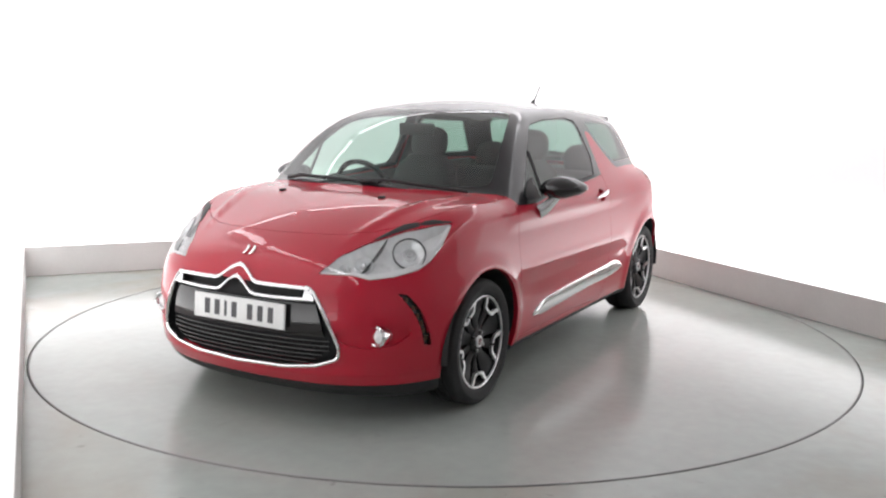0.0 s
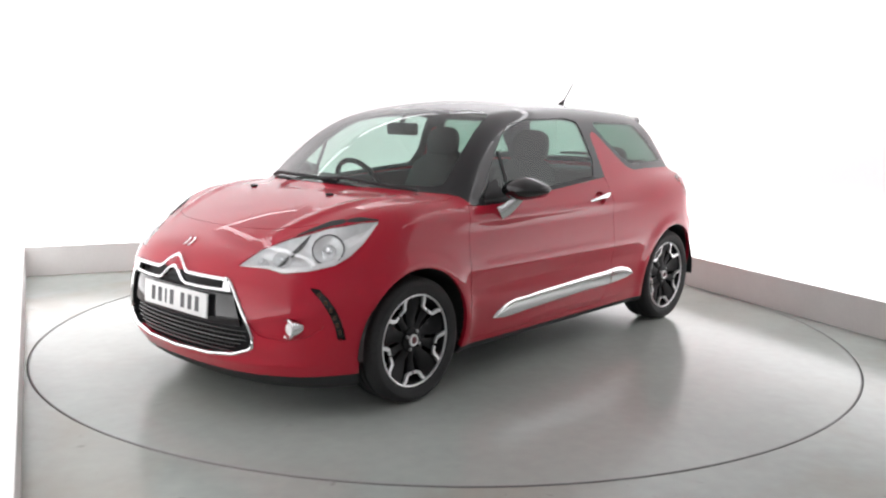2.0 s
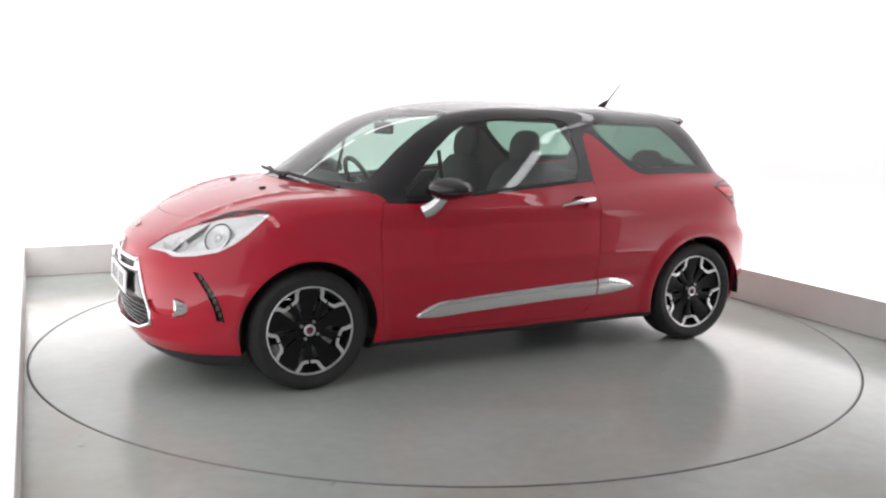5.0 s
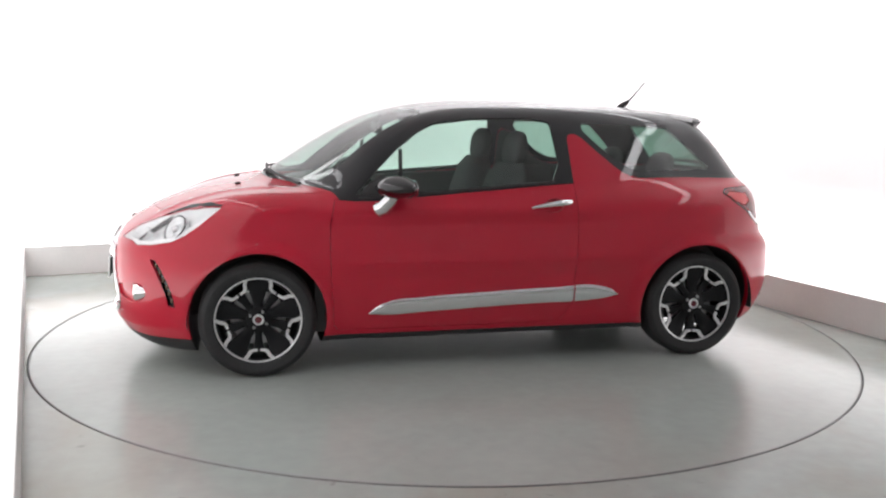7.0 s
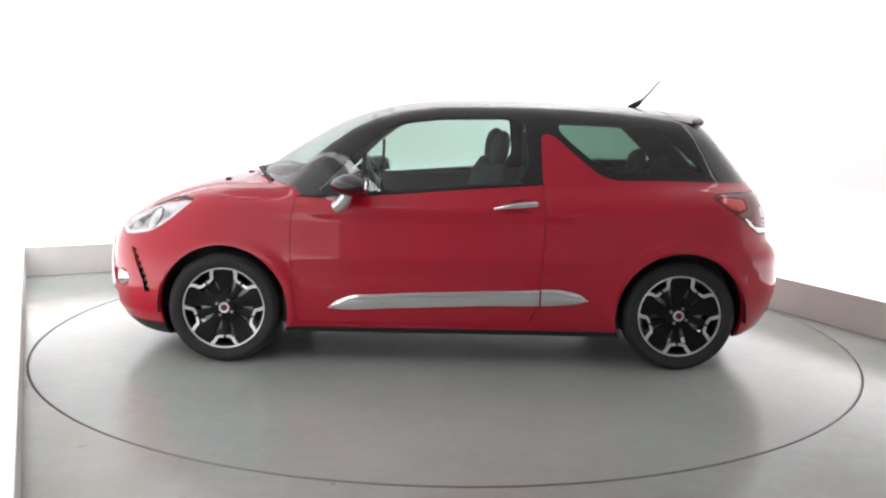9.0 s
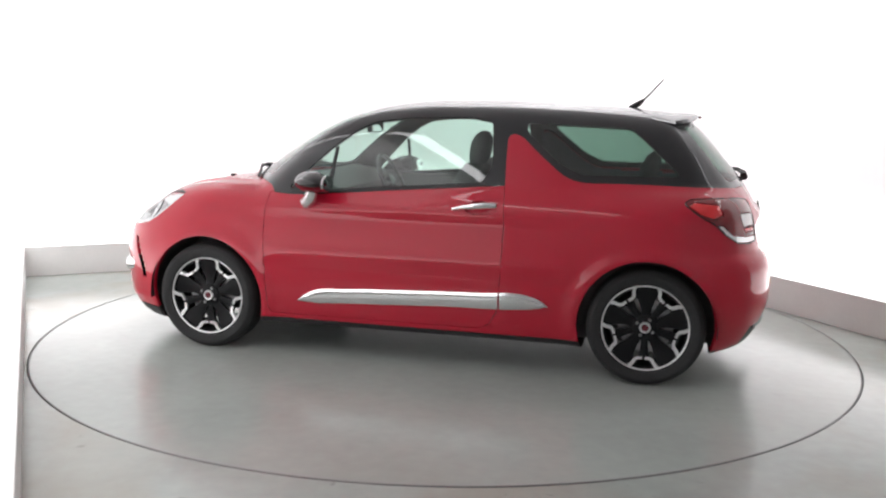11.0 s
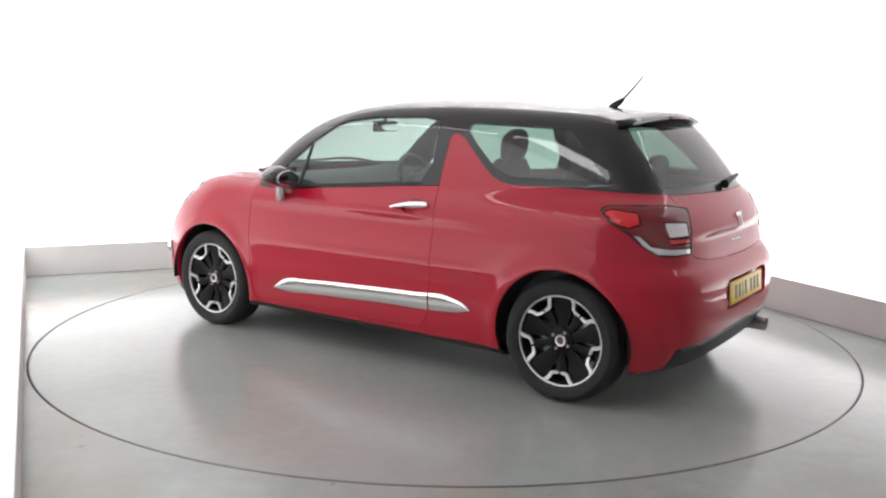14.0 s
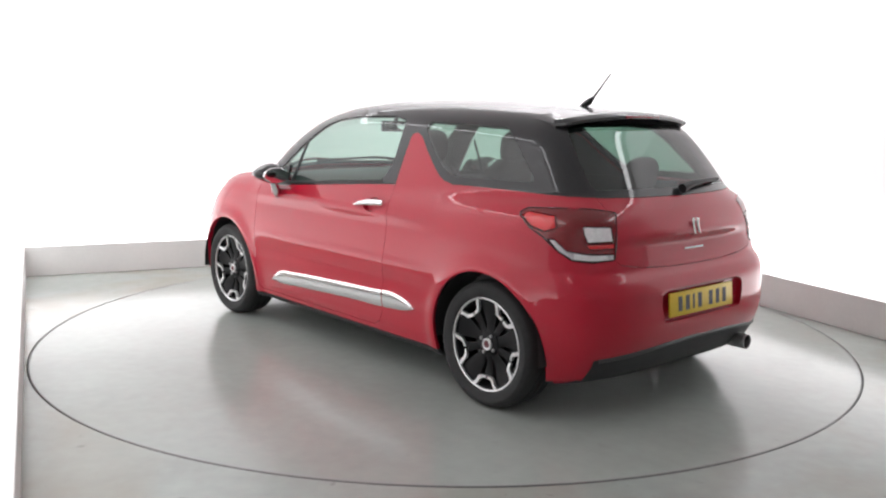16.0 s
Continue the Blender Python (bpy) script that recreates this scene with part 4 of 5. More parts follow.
def headlamp_inside(s):
    """Silver housing, round reflectors and a dark divider behind the clear lens."""
    lens = skin["headlamp" if s > 0 else "headlamp_far"]
    sn, cs = math.sin(radians(40)), math.cos(radians(40))
    out = Vector((cs, sn, 0))
    across = Vector((-sn, cs, 0))
    bm = bmesh.new()
    rim, floor_ = [], []
    mu, mv = sum(p[0] for p in HEADLAMP) / len(HEADLAMP), sum(p[1] for p in HEADLAMP) / len(HEADLAMP)
    for u, v in HEADLAMP:
        o = across * u + Vector((0, 0, v)) + out * 0.2
        p = Vector(skin_hit([o], [out], 1.5)[0])
        n = Vector(slope(np.array([p]))[0])
        rim.append(bm.verts.new(p - n * 0.008))
        uu, vv = mu + (u - mu) * 0.86, mv + (v - mv) * 0.80
        o = across * uu + Vector((0, 0, vv)) + out * 0.2
        q = Vector(skin_hit([o], [out], 1.5)[0])
        m = Vector(slope(np.array([q]))[0])
        floor_.append(bm.verts.new(q - m * 0.026))
    k = len(rim)
    for i in range(k):
        bm.faces.new((rim[i], rim[(i + 1) % k], floor_[(i + 1) % k], floor_[i]))
    mid = bm.verts.new(sum((v.co for v in floor_), Vector()) / k - out * 0.01)
    for i in range(k):
        bm.faces.new((floor_[i], floor_[(i + 1) % k], mid))
    bmesh.ops.recalc_face_normals(bm, faces=bm.faces)
    fit_part("housing", mirrored(bm, s), M_REFLECT, "silver lamp housing", lens)

    def at(u, v, depth):
        p, n = with_normal(Vector(skin_hit([across * u + Vector((0, 0, v)) + out * 0.2], [out], 1.5)[0]))
        return p - n * depth, n

    # frame along the lower edge, its chrome shine painted near-white; dark brow above the upper one
    low = [(0.452, 0.868), (0.425, 0.825), (0.397, 0.787), (0.345, 0.738), (0.284, 0.703), (0.17, 0.681), (0.063, 0.672), (-0.006, 0.688), (-0.08, 0.690), (-0.135, 0.692)]
    wide = (0.012, 0.022, 0.026, 0.027, 0.026, 0.024, 0.024, 0.016, 0.010, 0.008)
    bm = bmesh.new()
    a = [at(u, v, 0.004) for u, v in low]
    b = [at(u - w * (1.0 if u > 0.30 else 0.15), v + w * (0.25 if u > 0.36 else 0.9), 0.010) for (u, v), w in zip(low, wide)]
    band(bm, a, b, 0.002)
    fit_part("lamp_trim", mirrored(bm, s), M_LAMPTRIM, "chrome trim along the lower edge, its shine painted near-white", lens)
    bm = bmesh.new()
    brow = [(0.10, 0.815), (0.17, 0.835), (0.247, 0.857), (0.38, 0.877), (0.458, 0.881)]
    a = [at(u, v, -0.001) for u, v in brow]
    b = [at(u - 0.3 * w, v + w, -0.001) for (u, v), w in zip(brow, (0.003, 0.012, 0.019, 0.018, 0.004))]
    band(bm, a, b, 0.002)
    fit_part("lamp_brow", mirrored(bm, s), M_PLASTIC, "dark band above the lens", lens)
    for u, v, r, deep in ((0.250, 0.778, 0.070, 0.030), (0.045, 0.735, 0.040, 0.024), (-0.04, 0.714, 0.022, 0.016)):
        o = across * u + Vector((0, 0, v)) + out * 0.2
        p = Vector(skin_hit([o], [out], 1.5)[0])
        n = Vector(slope(np.array([p]))[0])
        face = (n + Vector((0.35, 0.1, 0))).normalized()
        bm = bmesh.new()
        lathe(bm, [(0.0, -0.012), (r * 0.30, -0.010), (r * 0.36, 0.004), (r * 0.44, -0.012), (r * 0.86, 0.004), (r * 0.95, 0.012), (r, 0.006), (r, -0.02)], 32, "z")
        bmesh.ops.transform(bm, matrix=Matrix.Translation(p - n * deep) @ face.to_track_quat("Z", "Y").to_matrix().to_4x4(), verts=bm.verts)
        fit_part("reflector", mirrored(bm, s), M_REFLECT, "round silver reflector", lens)
        turn = Matrix.Translation(p - n * deep) @ face.to_track_quat("Z", "Y").to_matrix().to_4x4()
        bm = bmesh.new()
        lathe(bm, [(0.0, 0.012), (r * 0.16, 0.010), (r * 0.22, 0.0), (r * 0.22, -0.012)], 20, "z")
        bmesh.ops.transform(bm, matrix=turn, verts=bm.verts)
        fit_part("bulb_shield", mirrored(bm, s), M_CHROME, "chrome bulb shield", lens)
        if r > 0.05:
            bm = bmesh.new()
            lathe(bm, [(r * 1.0, 0.006), (r * 1.01, 0.014), (r * 1.05, 0.014), (r * 1.06, 0.004)], 40, "z")
            bmesh.ops.transform(bm, matrix=turn, verts=bm.verts)
            fit_part("reflector_ring", mirrored(bm, s), M_GLOSSBLACK, "thin dark ring", lens)
    bm = bmesh.new()
    a, b = [], []
    for i in range(7):
        t = i / 6
        u, v = 0.025 + 0.135 * t, 0.694 + 0.140 * t
        o = across * u + Vector((0, 0, v)) + out * 0.2
        p = Vector(skin_hit([o], [out], 1.5)[0])
        n = Vector(slope(np.array([p]))[0])
        a.append((p - n * 0.016, n))
        b.append((p - n * 0.016 + across * 0.006, n))
    band(bm, a, b, 0.006, 0.02)
    fit_part("divider", mirrored(bm, s), M_GLOSSBLACK, "thin dark divider", lens)


def fog_lamp(s):
    p = front_point(0.640, 0.432, -0.012)
    bm = bmesh.new()
    lathe(bm, [(0.0, 0.004), (0.030, 0.0), (0.034, 0.012), (0.040, 0.016), (0.046, 0.010), (0.047, -0.05)], 32, "x")
    bmesh.ops.translate(bm, verts=bm.verts, vec=p)
    ob = fit_part("fog_lamp", mirrored(bm, s), M_CHROME, "round fog lamp with a chrome ring")
    bm = bmesh.new()
    lathe(bm, [(0.0, 0.012), (0.015, 0.010), (0.027, 0.004)], 24, "x")
    bmesh.ops.translate(bm, verts=bm.verts, vec=p)
    fit_part("lens", mirrored(bm, s), M_TAILWHITE, "clear lens", ob)
    slot = skin["daylight_slot" if s > 0 else "daylight_slot_far"]
    for k in range(6):
        t = (k + 0.5) / 6
        u, v = rows_at(((0.0, -0.018), (0.3, 0.034), (0.6, 0.066), (1.0, 0.094)), t), 0.595 - 0.205 * t
        out = Vector((math.cos(radians(55)), math.sin(radians(55)), 0))
        o = Vector((-math.sin(radians(55)), math.cos(radians(55)), 0)) * u + Vector((0, 0, v)) + out * 0.2
        q = Vector(skin_hit([o], [out], 1.5)[0]) - out * 0.014
        bm = bmesh.new()
        box(bm, -0.004, 0.004, -0.007, 0.007, -0.010, 0.010, 0.002)
        bmesh.ops.transform(bm, matrix=Matrix.Translation(q) @ Matrix.Rotation(radians(55), 4, "Z"), verts=bm.verts)
        fit_part("daylight_lamp", mirrored(bm, s), M_AMBER, "", slot)


def side_trim(s):
    # bright rubbing strip, split at the door's rear edge
    top = curve((-1.968, 0.386), (-1.93, 0.412), (-1.85, 0.436), (-1.60, 0.434), (-1.2, 0.420), (-0.85, 0.402), (-0.66, 0.381), (-0.60, 0.352), (-0.568, 0.325))
    low = curve((-1.968, 0.382), (-1.90, 0.366), (-1.81, 0.357), (-1.4, 0.345), (-0.9, 0.324), (-0.63, 0.314), (-0.568, 0.320))
    for name, x0, x1 in (("door_strip", -0.568, -1.703), ("wing_strip", -1.712, -1.968)):
        a, b = [], []
        for i in range(29):
            x = x0 + (x1 - x0) * i / 28
            a.append(with_normal(side_point(x, float(top(x)), 0.001)))
            b.append(with_normal(side_point(x, float(low(x)), 0.001)))
        bm = bmesh.new()
        band(bm, a, b, 0.013)
        fit_part(name, mirrored(bm, s), M_STRIP, "polished chrome side strip")
    # door handle
    bm = bmesh.new()
    pts, rad = [], []
    for i in range(13):
        t = i / 12
        x = -1.448 - 0.232 * t
        z = 0.867 + 0.026 * t
        lift = 0.006 + 0.026 * math.sin(math.pi * min(max(t, 0.03), 0.97)) ** 0.6
        pts.append(side_point(x, z, lift))
        rad.append(0.006 + 0.0095 * min(1, 1.6 * t) * (1 if t < 0.97 else 0.7))
    tube(bm, pts, rad, 10, flat=0.6)
    fit_part("door_handle", mirrored(bm, s), M_CHROME, "chrome door handle")
    # mirror: shell with a flat glass behind, on a bright foot
    bm = bmesh.new()
    bmesh.ops.create_uvsphere(bm, u_segments=36, v_segments=22, radius=1.0)
    for v in bm.verts:
        x, y, z = v.co
        taper = 1 - 0.30 * soft((y + 0.2) / 1.2) if y > -0.2 else 1.0
        nx = x * (0.112 if x > 0 else 0.082)
        v.co = Vector((nx - 0.030 * y, 0.118 * y, 0.066 * z * float(taper) + 0.004 * y))
        if z < 0:
            v.co.z *= 0.85
    bmesh.ops.translate(bm, verts=bm.verts, vec=(-0.705, 0.925, 0.987))
    inset = 0.0 if s > 0 else 0.05
    for v in bm.verts:
        v.co.y -= inset
    shell = fit_part("door_mirror", mirrored(bm, s), M_GLOSSBLACK, "gloss black door mirror")
    bm = bmesh.new()
    lathe(bm, [(0.0, -0.004), (0.9, -0.004), (1.0, 0.004), (0.9, 0.006), (0.0, 0.006)], 32, "x")
    for v in bm.verts:
        v.co = Vector((v.co.x - 0.784, 0.928 - inset + v.co.y * 0.088, 0.985 + v.co.z * 0.046))
    fit_part("mirror_glass", mirrored(bm, s), M_CHROME, "mirror glass", shell)
    bm = bmesh.new()
    tube(bm, [(-0.612, 0.822, 0.862), (-0.640, 0.845, 0.880), (-0.665, 0.870, 0.912), (-0.685, 0.895, 0.945)], [0.026, 0.026, 0.024, 0.020], 12, flat=1.5, up=(0, 1, 0))
    fit_part("mirror_foot", mirrored(bm, s), M_SATIN, "satin chrome foot", shell)
    bm = bmesh.new()
    a = [with_normal(side_point(x, z, 0.001)) for x, z in ((-0.53, 0.955), (-0.57, 0.990), (-0.61, 1.02), (-0.66, 1.035))]
    b = [with_normal(side_point(x, z, 0.001)) for x, z in ((-0.53, 0.940), (-0.58, 0.938), (-0.63, 0.938), (-0.69, 0.940))]
    band(bm, a, b, 0.006)
    fit_part("mirror_sail", mirrored(bm, s), M_PLASTIC, "black mirror base", shell)
    bm = bmesh.new()
    a = [with_normal(side_point(QL(z), z, 0.0)) for z in (0.945, 1.0, 1.05, 1.10, 1.15, 1.172)]
    b = [(p + Vector((-0.020, 0, 0)), n) for p, n in a]
    band(bm, a, b, 0.004)
    fit_part("window_bar", mirrored(bm, s), M_PLASTIC, "black window bar")
    # dark seal under the door glass
    bm = bmesh.new()
    a = [with_normal(side_point(x, rows_at(BELT, x) + 0.020, 0.0)) for x in (-0.52, -0.7, -0.9, -1.1, -1.3, -1.5, -1.6)]
    b = [with_normal(side_point(x, rows_at(BELT, x) + 0.006, 0.0)) for x in (-0.52, -0.7, -0.9, -1.1, -1.3, -1.5, -1.6)]
    band(bm, a, b, 0.005)
    fit_part("window_seal", mirrored(bm, s), M_PLASTIC, "black window seal")


def wiper(root, elbow, tip):
    bm = bmesh.new()
    r, e, t = (Vector(p) for p in (root, elbow, tip))
    tube(bm, [r, r.lerp(e, 0.5) + Vector((0, 0, 0.012)), e], [0.011, 0.009, 0.007], 8)
    ob = fit_part("wiper", bm, M_PLASTIC, "black wiper arm and blade")
    bm = bmesh.new()
    tube(bm, [e.lerp(t, -0.3), e, t], 0.009, 6)
    fit_part("wiper_blade", bm, M_PLASTIC, "", ob)


def rear_face():
    plate("number_plate", Vector((-3.098, 0.028, 0.530)), 0.52, 0.111, -5, M_PLATEY, -1, "yellow number plate with dark characters")
    bm = bmesh.new()
    c = rear_point(0.022, 0.868, 0.003)
    for dy, w in ((0.022, 0.016), (-0.016, 0.018)):
        a = [(c + Vector((0.008 * math.cos(k), dy + w * 0.7 * math.sin(k), 0.036 * math.cos(k))), Vector((-1, 0, 0))) for k in (0.2, 0.9, 1.6, 2.3, 2.9)]
        b = [(p - Vector((0, w * 0.8, 0)), n) for p, n in a]
        band(bm, a, b, 0.005)
    fit_part("tailgate_badge", bm, M_BADGE, "bright badge")
    bm = bmesh.new()
    a = [with_normal(rear_point(0.075 - 0.15 * i / 8, 0.768, 0.001)) for i in range(9)]
    b = [with_normal(rear_point(0.075 - 0.15 * i / 8, 0.760, 0.001)) for i in range(9)]
    band(bm, a, b, 0.002)
    fit_part("tailgate_lettering", bm, M_STEEL, "small bright lettering as a plain bar")
    # trim strip whose grey stands for the light along the valance's top edge
    bm = bmesh.new()
    tube(bm, [rear_point(0.64 * (i / 16 - 1), DIFF(0.64 * (i / 16 - 1)) - 0.006, 0.001) for i in range(33)], 0.010, 8, flat=0.6)
    fit_part("valance_lit_trim", bm, M_LITTRIM, "grey trim strip, painted for the lit top edge of the valance")
    bm = bmesh.new()
    lathe(bm, [(0.030, -0.02), (0.033, -0.10), (0.036, -0.10), (0.038, -0.09), (0.038, 0.12), (0.030, 0.12), (0.030, -0.02)], 28, "x")
    bmesh.ops.translate(bm, verts=bm.verts, vec=(-2.995, -0.42, 0.248))
    fit_part("exhaust_pipe", bm, M_STEEL, "dark steel exhaust tip")
    # dark line added round each tail lamp for the shade in its gap
    out = Vector((math.cos(radians(135)), math.sin(radians(135)), 0))
    across = Vector((-math.sin(radians(135)), math.cos(radians(135)), 0))
    for s in (1, -1):
        bm = bmesh.new()
        tube(bm, [Vector(skin_hit([across * u + Vector((0, 0, v)) - Vector((2.0, 0, 0)) - across * (2.0 * math.sin(radians(135))) + out * 0.1], [out], 1.6)[0]) for u, v in TAIL_LAMP], 0.0034, 6, closed=True)
        fit_part("lamp_gap_line", mirrored(bm, s), M_GLOSSBLACK, "dark line for the shaded gap round the tail lamp", skin["dark_lens" if s > 0 else "dark_lens_far"])
    # roof spoiler with its dark underside
    bm = bmesh.new()
    rows = []
    for i in range(25):
        y = 0.50 * (i / 12 - 1)
        x_end = -2.690 + 0.26 * y * y + (0.05 if abs(y) > 0.49 else 0)
        x_root = -2.44 + 0.02 * y * y
        up = top_point(x_root, y, 0.002)
        z_end = 1.385 - 0.16 * y * y
        ring = [up, Vector((-2.56, y, top_point(-2.56, y * 0.98).z + 0.010)), Vector((x_end + 0.02, y, z_end + 0.002)), Vector((x_end, y, z_end - 0.012)), Vector((x_end + 0.006, y, z_end - 0.026)), Vector((-2.57, y, z_end - 0.050)), up - Vector((0, 0, 0.03))]
        rows.append([bm.verts.new(p) for p in ring])
    for p, q in zip(rows, rows[1:]):
        for i in range(7):
            bm.faces.new((p[i], p[(i + 1) % 7], q[(i + 1) % 7], q[i]))
    bm.faces.new(rows[0])
    bm.faces.new(rows[-1])
    bmesh.ops.recalc_face_normals(bm, faces=bm.faces)
    sp = fit_part("spoiler", bm, M_BLACK, "gloss black roof spoiler")
    bm = bmesh.new()
    box(bm, -2.698, -2.684, -0.13, 0.13, 1.358, 1.372, 0.004)
    fit_part("brake_light", bm, M_TAILRED, "dark red high brake light", sp)
    # rear wiper
    bm = bmesh.new()
    tube(bm, [rear_point(0.02, 1.025, 0.020), rear_point(-0.05, 1.035, 0.034), rear_point(-0.20, 1.045, 0.030), rear_point(-0.36, 1.05, 0.022)], [0.024, 0.015, 0.012, 0.009], 8)
    fit_part("rear_wiper", bm, M_PLASTIC, "black rear wiper")
    # aerial
    base = top_point(-2.345, 0.0)
    bm = bmesh.new()
    tube(bm, [base + Vector((0.055, 0, -0.004)), base + Vector((0.025, 0, 0.010)), base + Vector((-0.005, 0, 0.026)), base + Vector((-0.028, 0, 0.046))], [0.010, 0.017, 0.017, 0.009], 10)
    ob = fit_part("aerial", bm, M_PLASTIC, "black roof aerial")
    bm = bmesh.new()
    tube(bm, [base + Vector((-0.015, 0, 0.030)), base + Vector((-0.075, 0, 0.095)), base + Vector((-0.135, 0, 0.165))], [0.006, 0.0045, 0.0035], 8)
    fit_part("aerial_rod", bm, M_PLASTIC, "", ob)


M_AMBER = material("smoked_amber_lamp", (0.10, 0.055, 0.03), 0.3, grain=0.1)
M_LITTRIM = material("grey_lit_edge_trim", (0.06, 0.06, 0.062), 0.35, grain=0.08, coat=0.2)
front_face()
rear_face()
for s in (1, -1):
    headlamp_inside(s)
    fog_lamp(s)
    side_trim(s)
wiper(top_point(-0.21, -0.50, 0.012), top_point(-0.105, -0.22, 0.020), top_point(-0.085, 0.18, 0.014))
wiper(top_point(-0.075, 0.08, 0.012), top_point(-0.13, 0.33, 0.022), top_point(-0.235, 0.60, 0.014))


# ---- cabin: tub, trim, dashboard, seats ----
def seat_part(name, x, y):
    """One front seat: cushion, backrest and headrest."""
    bm = bmesh.new()
    box(bm, x - 0.26, x + 0.26, y - 0.25, y + 0.25, 0.40, 0.56, 0.06, 4)
    box(bm, x - 0.20, x + 0.20, y - 0.20, y + 0.20, 0.26, 0.41, 0.02)
    ob = fit_part(name, bm, M_CLOTH, "dark cloth seat")
    bm = bmesh.new()
    rows = [(0.50, 0.235, 0.10, 0.22), (0.68, 0.25, 0.10, 0.26), (0.88, 0.245, 0.095, 0.30), (1.02, 0.20, 0.085, 0.335), (1.085, 0.12, 0.06, 0.355)]
    rings = []
    for z, w, d, back in rows:
        ring = []
        for k in range(20):
            a = math.tau * k / 20
            c, sn = math.cos(a), math.sin(a)
            ring.append(bm.verts.new((x - back + d * math.copysign(abs(c) ** 0.7, c), y + w * math.copysign(abs(sn) ** 0.6, sn), z)))
        rings.append(ring)
    for p, q in zip(rings, rings[1:]):
        for k in range(20):
            bm.faces.new((p[k], p[(k + 1) % 20], q[(k + 1) % 20], q[k]))
    bm.faces.new(rings[-1])
    bmesh.ops.recalc_face_normals(bm, faces=bm.faces)
    fit_part("seat_back", bm, M_CLOTH, "", ob)
    headrest(x - 0.375, y, 1.165, ob)


def headrest(x, y, z, ob):
    bm = bmesh.new()
    bmesh.ops.create_uvsphere(bm, u_segments=20, v_segments=14, radius=1.0)
    for v in bm.verts:
        a, b, c = v.co
        v.co = Vector((x + 0.055 * a - 0.02 * c, y + 0.135 * math.copysign(abs(b) ** 0.7, b), z + 0.105 * math.copysign(abs(c) ** 0.75, c)))
    fit_part("headrest", bm, M_CLOTH, "", ob)


def cabin():
    bm = bmesh.new()
    box(bm, -2.75, -0.30, -0.70, 0.70, 0.20, 0.26)
    fit_part("cabin_floor", bm, M_TRIM, "dark carpet")
    for s in (1, -1):
        bm = bmesh.new()
        line = [(-0.30, 0.70), (-0.6, 0.735), (-1.0, 0.745), (-1.68, 0.735)]
        for (x0, y0), (x1, y1) in zip(line, line[1:]):
            vs = [bm.verts.new(p) for p in ((x0, s * y0, 0.26), (x1, s * y1, 0.26), (x1, s * (y1 - 0.01), 0.925 - 0.045 * (x1 + 0.6)), (x0, s * (y0 - 0.01), 0.925 - 0.045 * (x0 + 0.6)))]
            ws = [bm.verts.new(v.co - Vector((0, s * 0.03, 0))) for v in vs]
            bm.faces.new(vs)
            bm.faces.new(ws)
            for i in range(4):
                bm.faces.new((vs[i], vs[(i + 1) % 4], ws[(i + 1) % 4], ws[i]))
        bmesh.ops.recalc_face_normals(bm, faces=bm.faces)
        fit_part("door_trim", bm, M_TRIM, "dark door trim")
        bm = bmesh.new()
        for (x0, y0), (x1, y1) in zip([(-1.70, 0.735), (-2.1, 0.69), (-2.5, 0.63)], [(-2.1, 0.69), (-2.5, 0.63), (-2.82, 0.56)]):
            vs = [bm.verts.new(p) for p in ((x0, s * y0, 0.26), (x1, s * y1, 0.26), (x1, s * (y1 - 0.02), 1.015), (x0, s * (y0 - 0.03), 1.0))]
            ws = [bm.verts.new(v.co - Vector((0, s * 0.04, 0))) for v in vs]
            bm.faces.new(vs)
            bm.faces.new(ws)
            for i in range(4):
                bm.faces.new((vs[i], vs[(i + 1) % 4], ws[(i + 1) % 4], ws[i]))
        bmesh.ops.recalc_face_normals(bm, faces=bm.faces)
        fit_part("rear_side_trim", bm, M_TRIM, "dark side trim")
    # headliner follows the roof
    bm = bmesh.new()
    xs, ys = [-0.95 - 1.55 * i / 20 for i in range(21)], [-0.5 + 1.0 * j / 12 for j in range(13)]
    grid = [[bm.verts.new(top_point(x, y) - Vector((0, 0, 0.035))) for y in ys] for x in xs]
    for i in range(20):
        for j in range(12):
            bm.faces.new((grid[i][j], grid[i][j + 1], grid[i + 1][j + 1], grid[i + 1][j]))
    r = bmesh.ops.extrude_face_region(bm, geom=list(bm.faces))["geom"]
    bmesh.ops.translate(bm, verts=[v for v in r if isinstance(v, bmesh.types.BMVert)], vec=(0, 0, -0.008))
    bmesh.ops.recalc_face_normals(bm, faces=bm.faces)
    fit_part("headliner", bm, M_LINER, "grey roof lining")
    # dashboard: rolled top, flat front
    bm = bmesh.new()
    prof = [(-0.14, 0.955), (-0.25, 0.968), (-0.42, 0.965), (-0.55, 0.945), (-0.62, 0.90), (-0.60, 0.72), (-0.45, 0.45), (-0.30, 0.40)]
    rows = []
    for i in range(17):
        y = -0.68 + 1.36 * i / 16
        cowl = 0.045 * math.exp(-((y + 0.36) / 0.16) ** 2)
        rows.append([bm.verts.new((x - 0.35 * y * y * (1 if k < 3 else 0.15), y, z + (cowl if k in (2, 3) else 0))) for k, (x, z) in enumerate(prof)])
    for p, q in zip(rows, rows[1:]):
        for k in range(len(prof) - 1):
            bm.faces.new((p[k], p[k + 1], q[k + 1], q[k]))
    bmesh.ops.recalc_face_normals(bm, faces=bm.faces)
    fit_part("dashboard", bm, M_TRIM, "dark grey dashboard")
    bm = bmesh.new()
    ring = []
    for k in range(40):
        a = math.tau * k / 40
        ring.append(Vector((0.0, 0.185 * math.cos(a), 0.185 * math.sin(a))))
    tube(bm, ring, 0.016, 8, closed=True, up=(1, 0, 0))
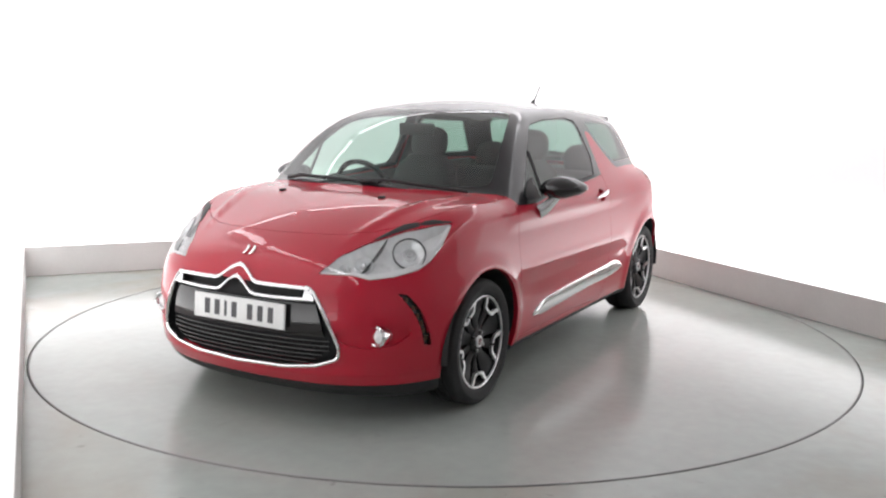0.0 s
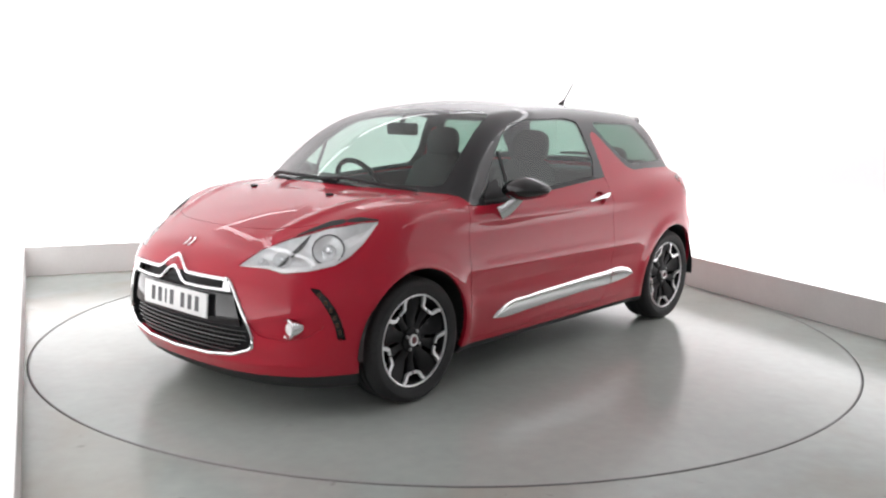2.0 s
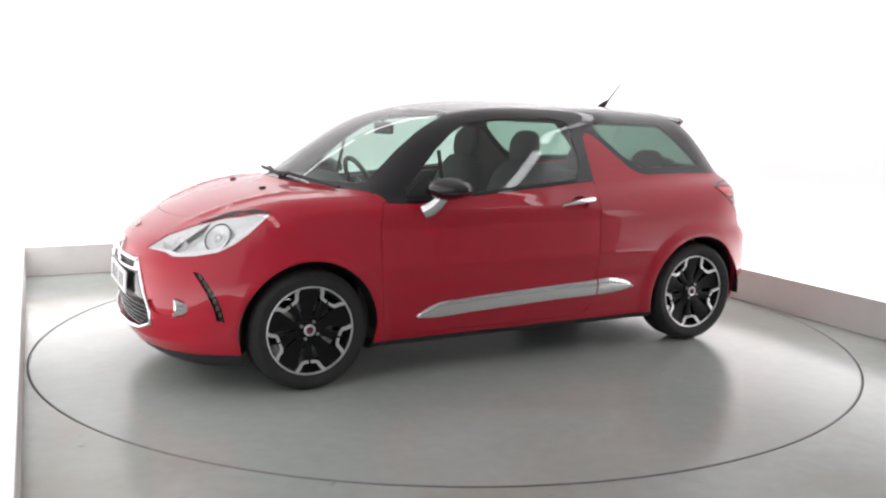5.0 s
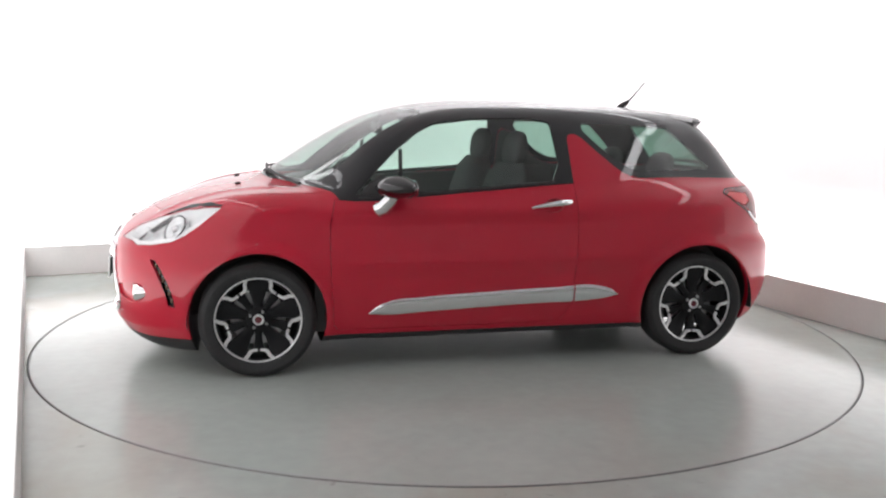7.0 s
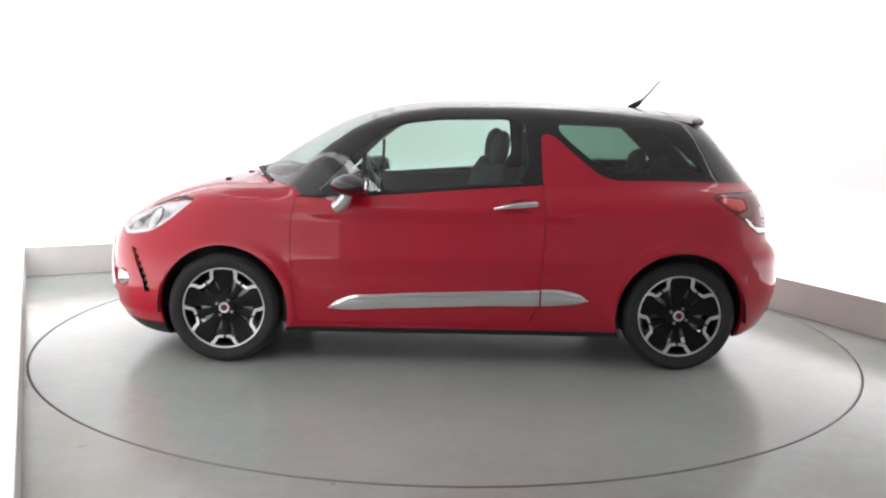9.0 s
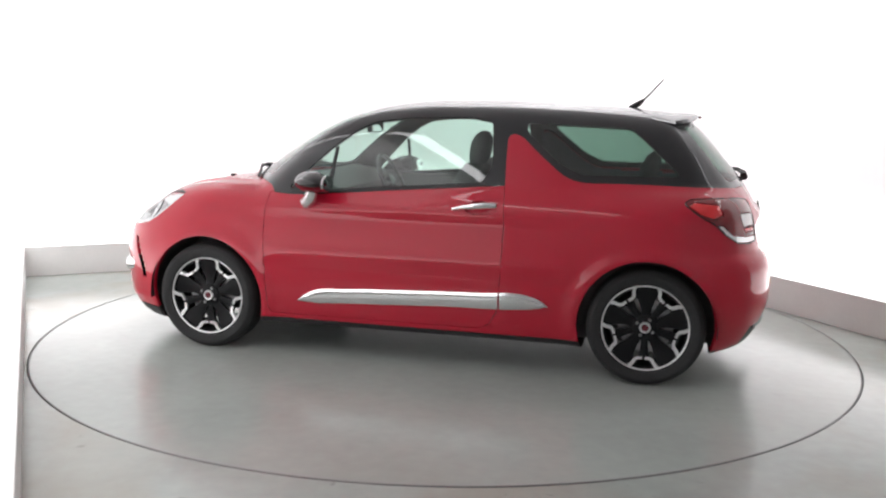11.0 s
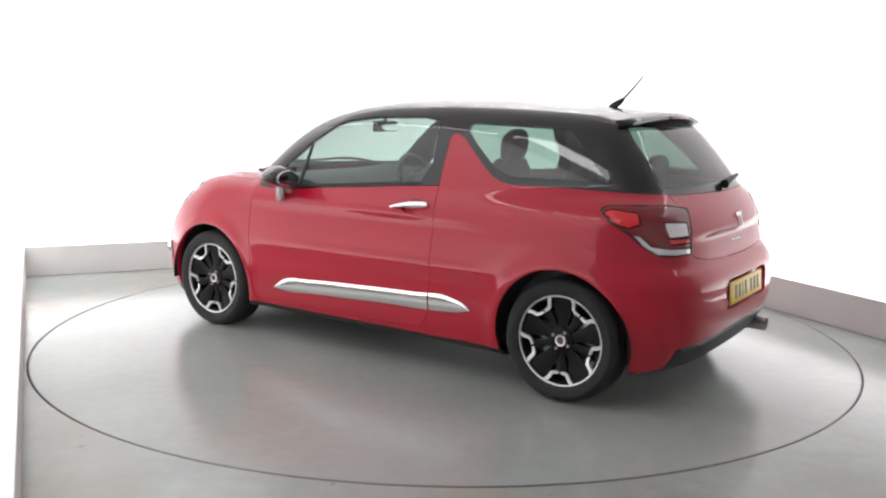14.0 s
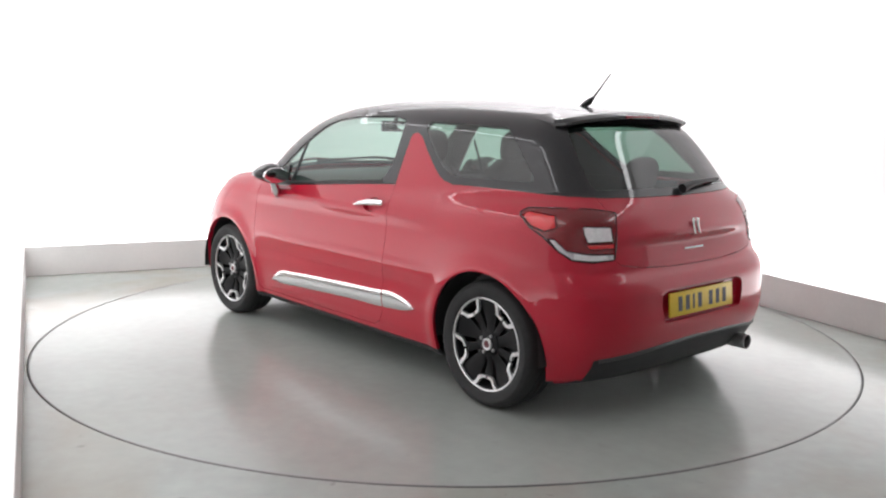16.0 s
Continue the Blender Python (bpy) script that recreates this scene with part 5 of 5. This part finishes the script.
    for a in (0.0, math.pi, -math.pi / 2):
        tube(bm, [(0.03, 0.03 * math.cos(a), 0.03 * math.sin(a)), (0.0, 0.18 * math.cos(a), 0.18 * math.sin(a))], [0.03, 0.014], 8, flat=0.5, up=(1, 0, 0))
    bmesh.ops.create_uvsphere(bm, u_segments=16, v_segments=10, radius=0.07, matrix=Matrix.Translation((0.02, 0, 0)) @ Matrix.Diagonal((0.5, 1, 1, 1)))
    bmesh.ops.transform(bm, matrix=Matrix.Translation((-0.74, -0.36, 0.905)) @ Matrix.Rotation(radians(25), 4, "Y"), verts=bm.verts)
    fit_part("steering_wheel", bm, M_GLOSSBLACK, "dark steering wheel")
    for y in (-0.36, 0.36):
        seat_part("front_seat", -1.12, y)
    bm = bmesh.new()
    box(bm, -2.28, -1.85, -0.62, 0.62, 0.40, 0.56, 0.06, 3)
    bench = fit_part("rear_bench", bm, M_CLOTH, "dark cloth rear bench")
    bm = bmesh.new()
    box(bm, -0.09, 0.09, -0.62, 0.62, 0.0, 0.46, 0.05, 3)
    bmesh.ops.transform(bm, matrix=Matrix.Translation((-2.27, 0, 0.52)) @ Matrix.Rotation(radians(-18), 4, "Y"), verts=bm.verts)
    fit_part("bench_back", bm, M_CLOTH, "", bench)
    for y in (-0.36, 0.36):
        headrest(-2.43, y, 1.045, bench)
    bm = bmesh.new()
    box(bm, -2.84, -2.42, -0.55, 0.55, 0.955, 0.975, 0.005)
    fit_part("parcel_shelf", bm, M_TRIM, "dark parcel shelf")
    bm = bmesh.new()
    box(bm, -0.752, -0.72, -0.115, 0.115, 1.235, 1.305, 0.012)
    tube(bm, [(-0.73, 0, 1.30), (-0.76, 0, 1.355)], 0.012, 8)
    mir = fit_part("rear_view_mirror", bm, M_PLASTIC, "black rear-view mirror")
    bm = bmesh.new()
    box(bm, -0.757, -0.7525, -0.105, 0.105, 1.243, 1.297, 0.001)
    fit_part("mirror_face", bm, M_CHROME, "mirror face", mir)


cabin()


# ---- what turns: the car and the table under it ----
def motions():
    stops = [(0.0, 240.75), (0.5, 238.75), (1.0, 235.65), (1.5, 232.22), (2.0, 228.68), (2.5, 225.22), (3.0, 221.72), (3.5, 218.25), (4.0, 214.72), (4.75, 209.5), (5.5, 204.25),
             (6.5, 197.32), (7.0, 193.90), (7.5, 190.45), (8.0, 186.92), (8.5, 183.42), (9.0, 179.90), (9.75, 174.7), (10.5, 169.5), (11.5, 162.58), (12.0, 159.10), (12.5, 155.62),
             (13.0, 152.18), (13.5, 148.78), (14.0, 145.40), (14.5, 142.02), (15.0, 138.58), (15.5, 135.12), (16.0, 131.60)]
    for thing in (car, disc):
        walk(thing, [(t, pose(0, 0, 0, 0, 0, a)) for t, a in stops])


motions()
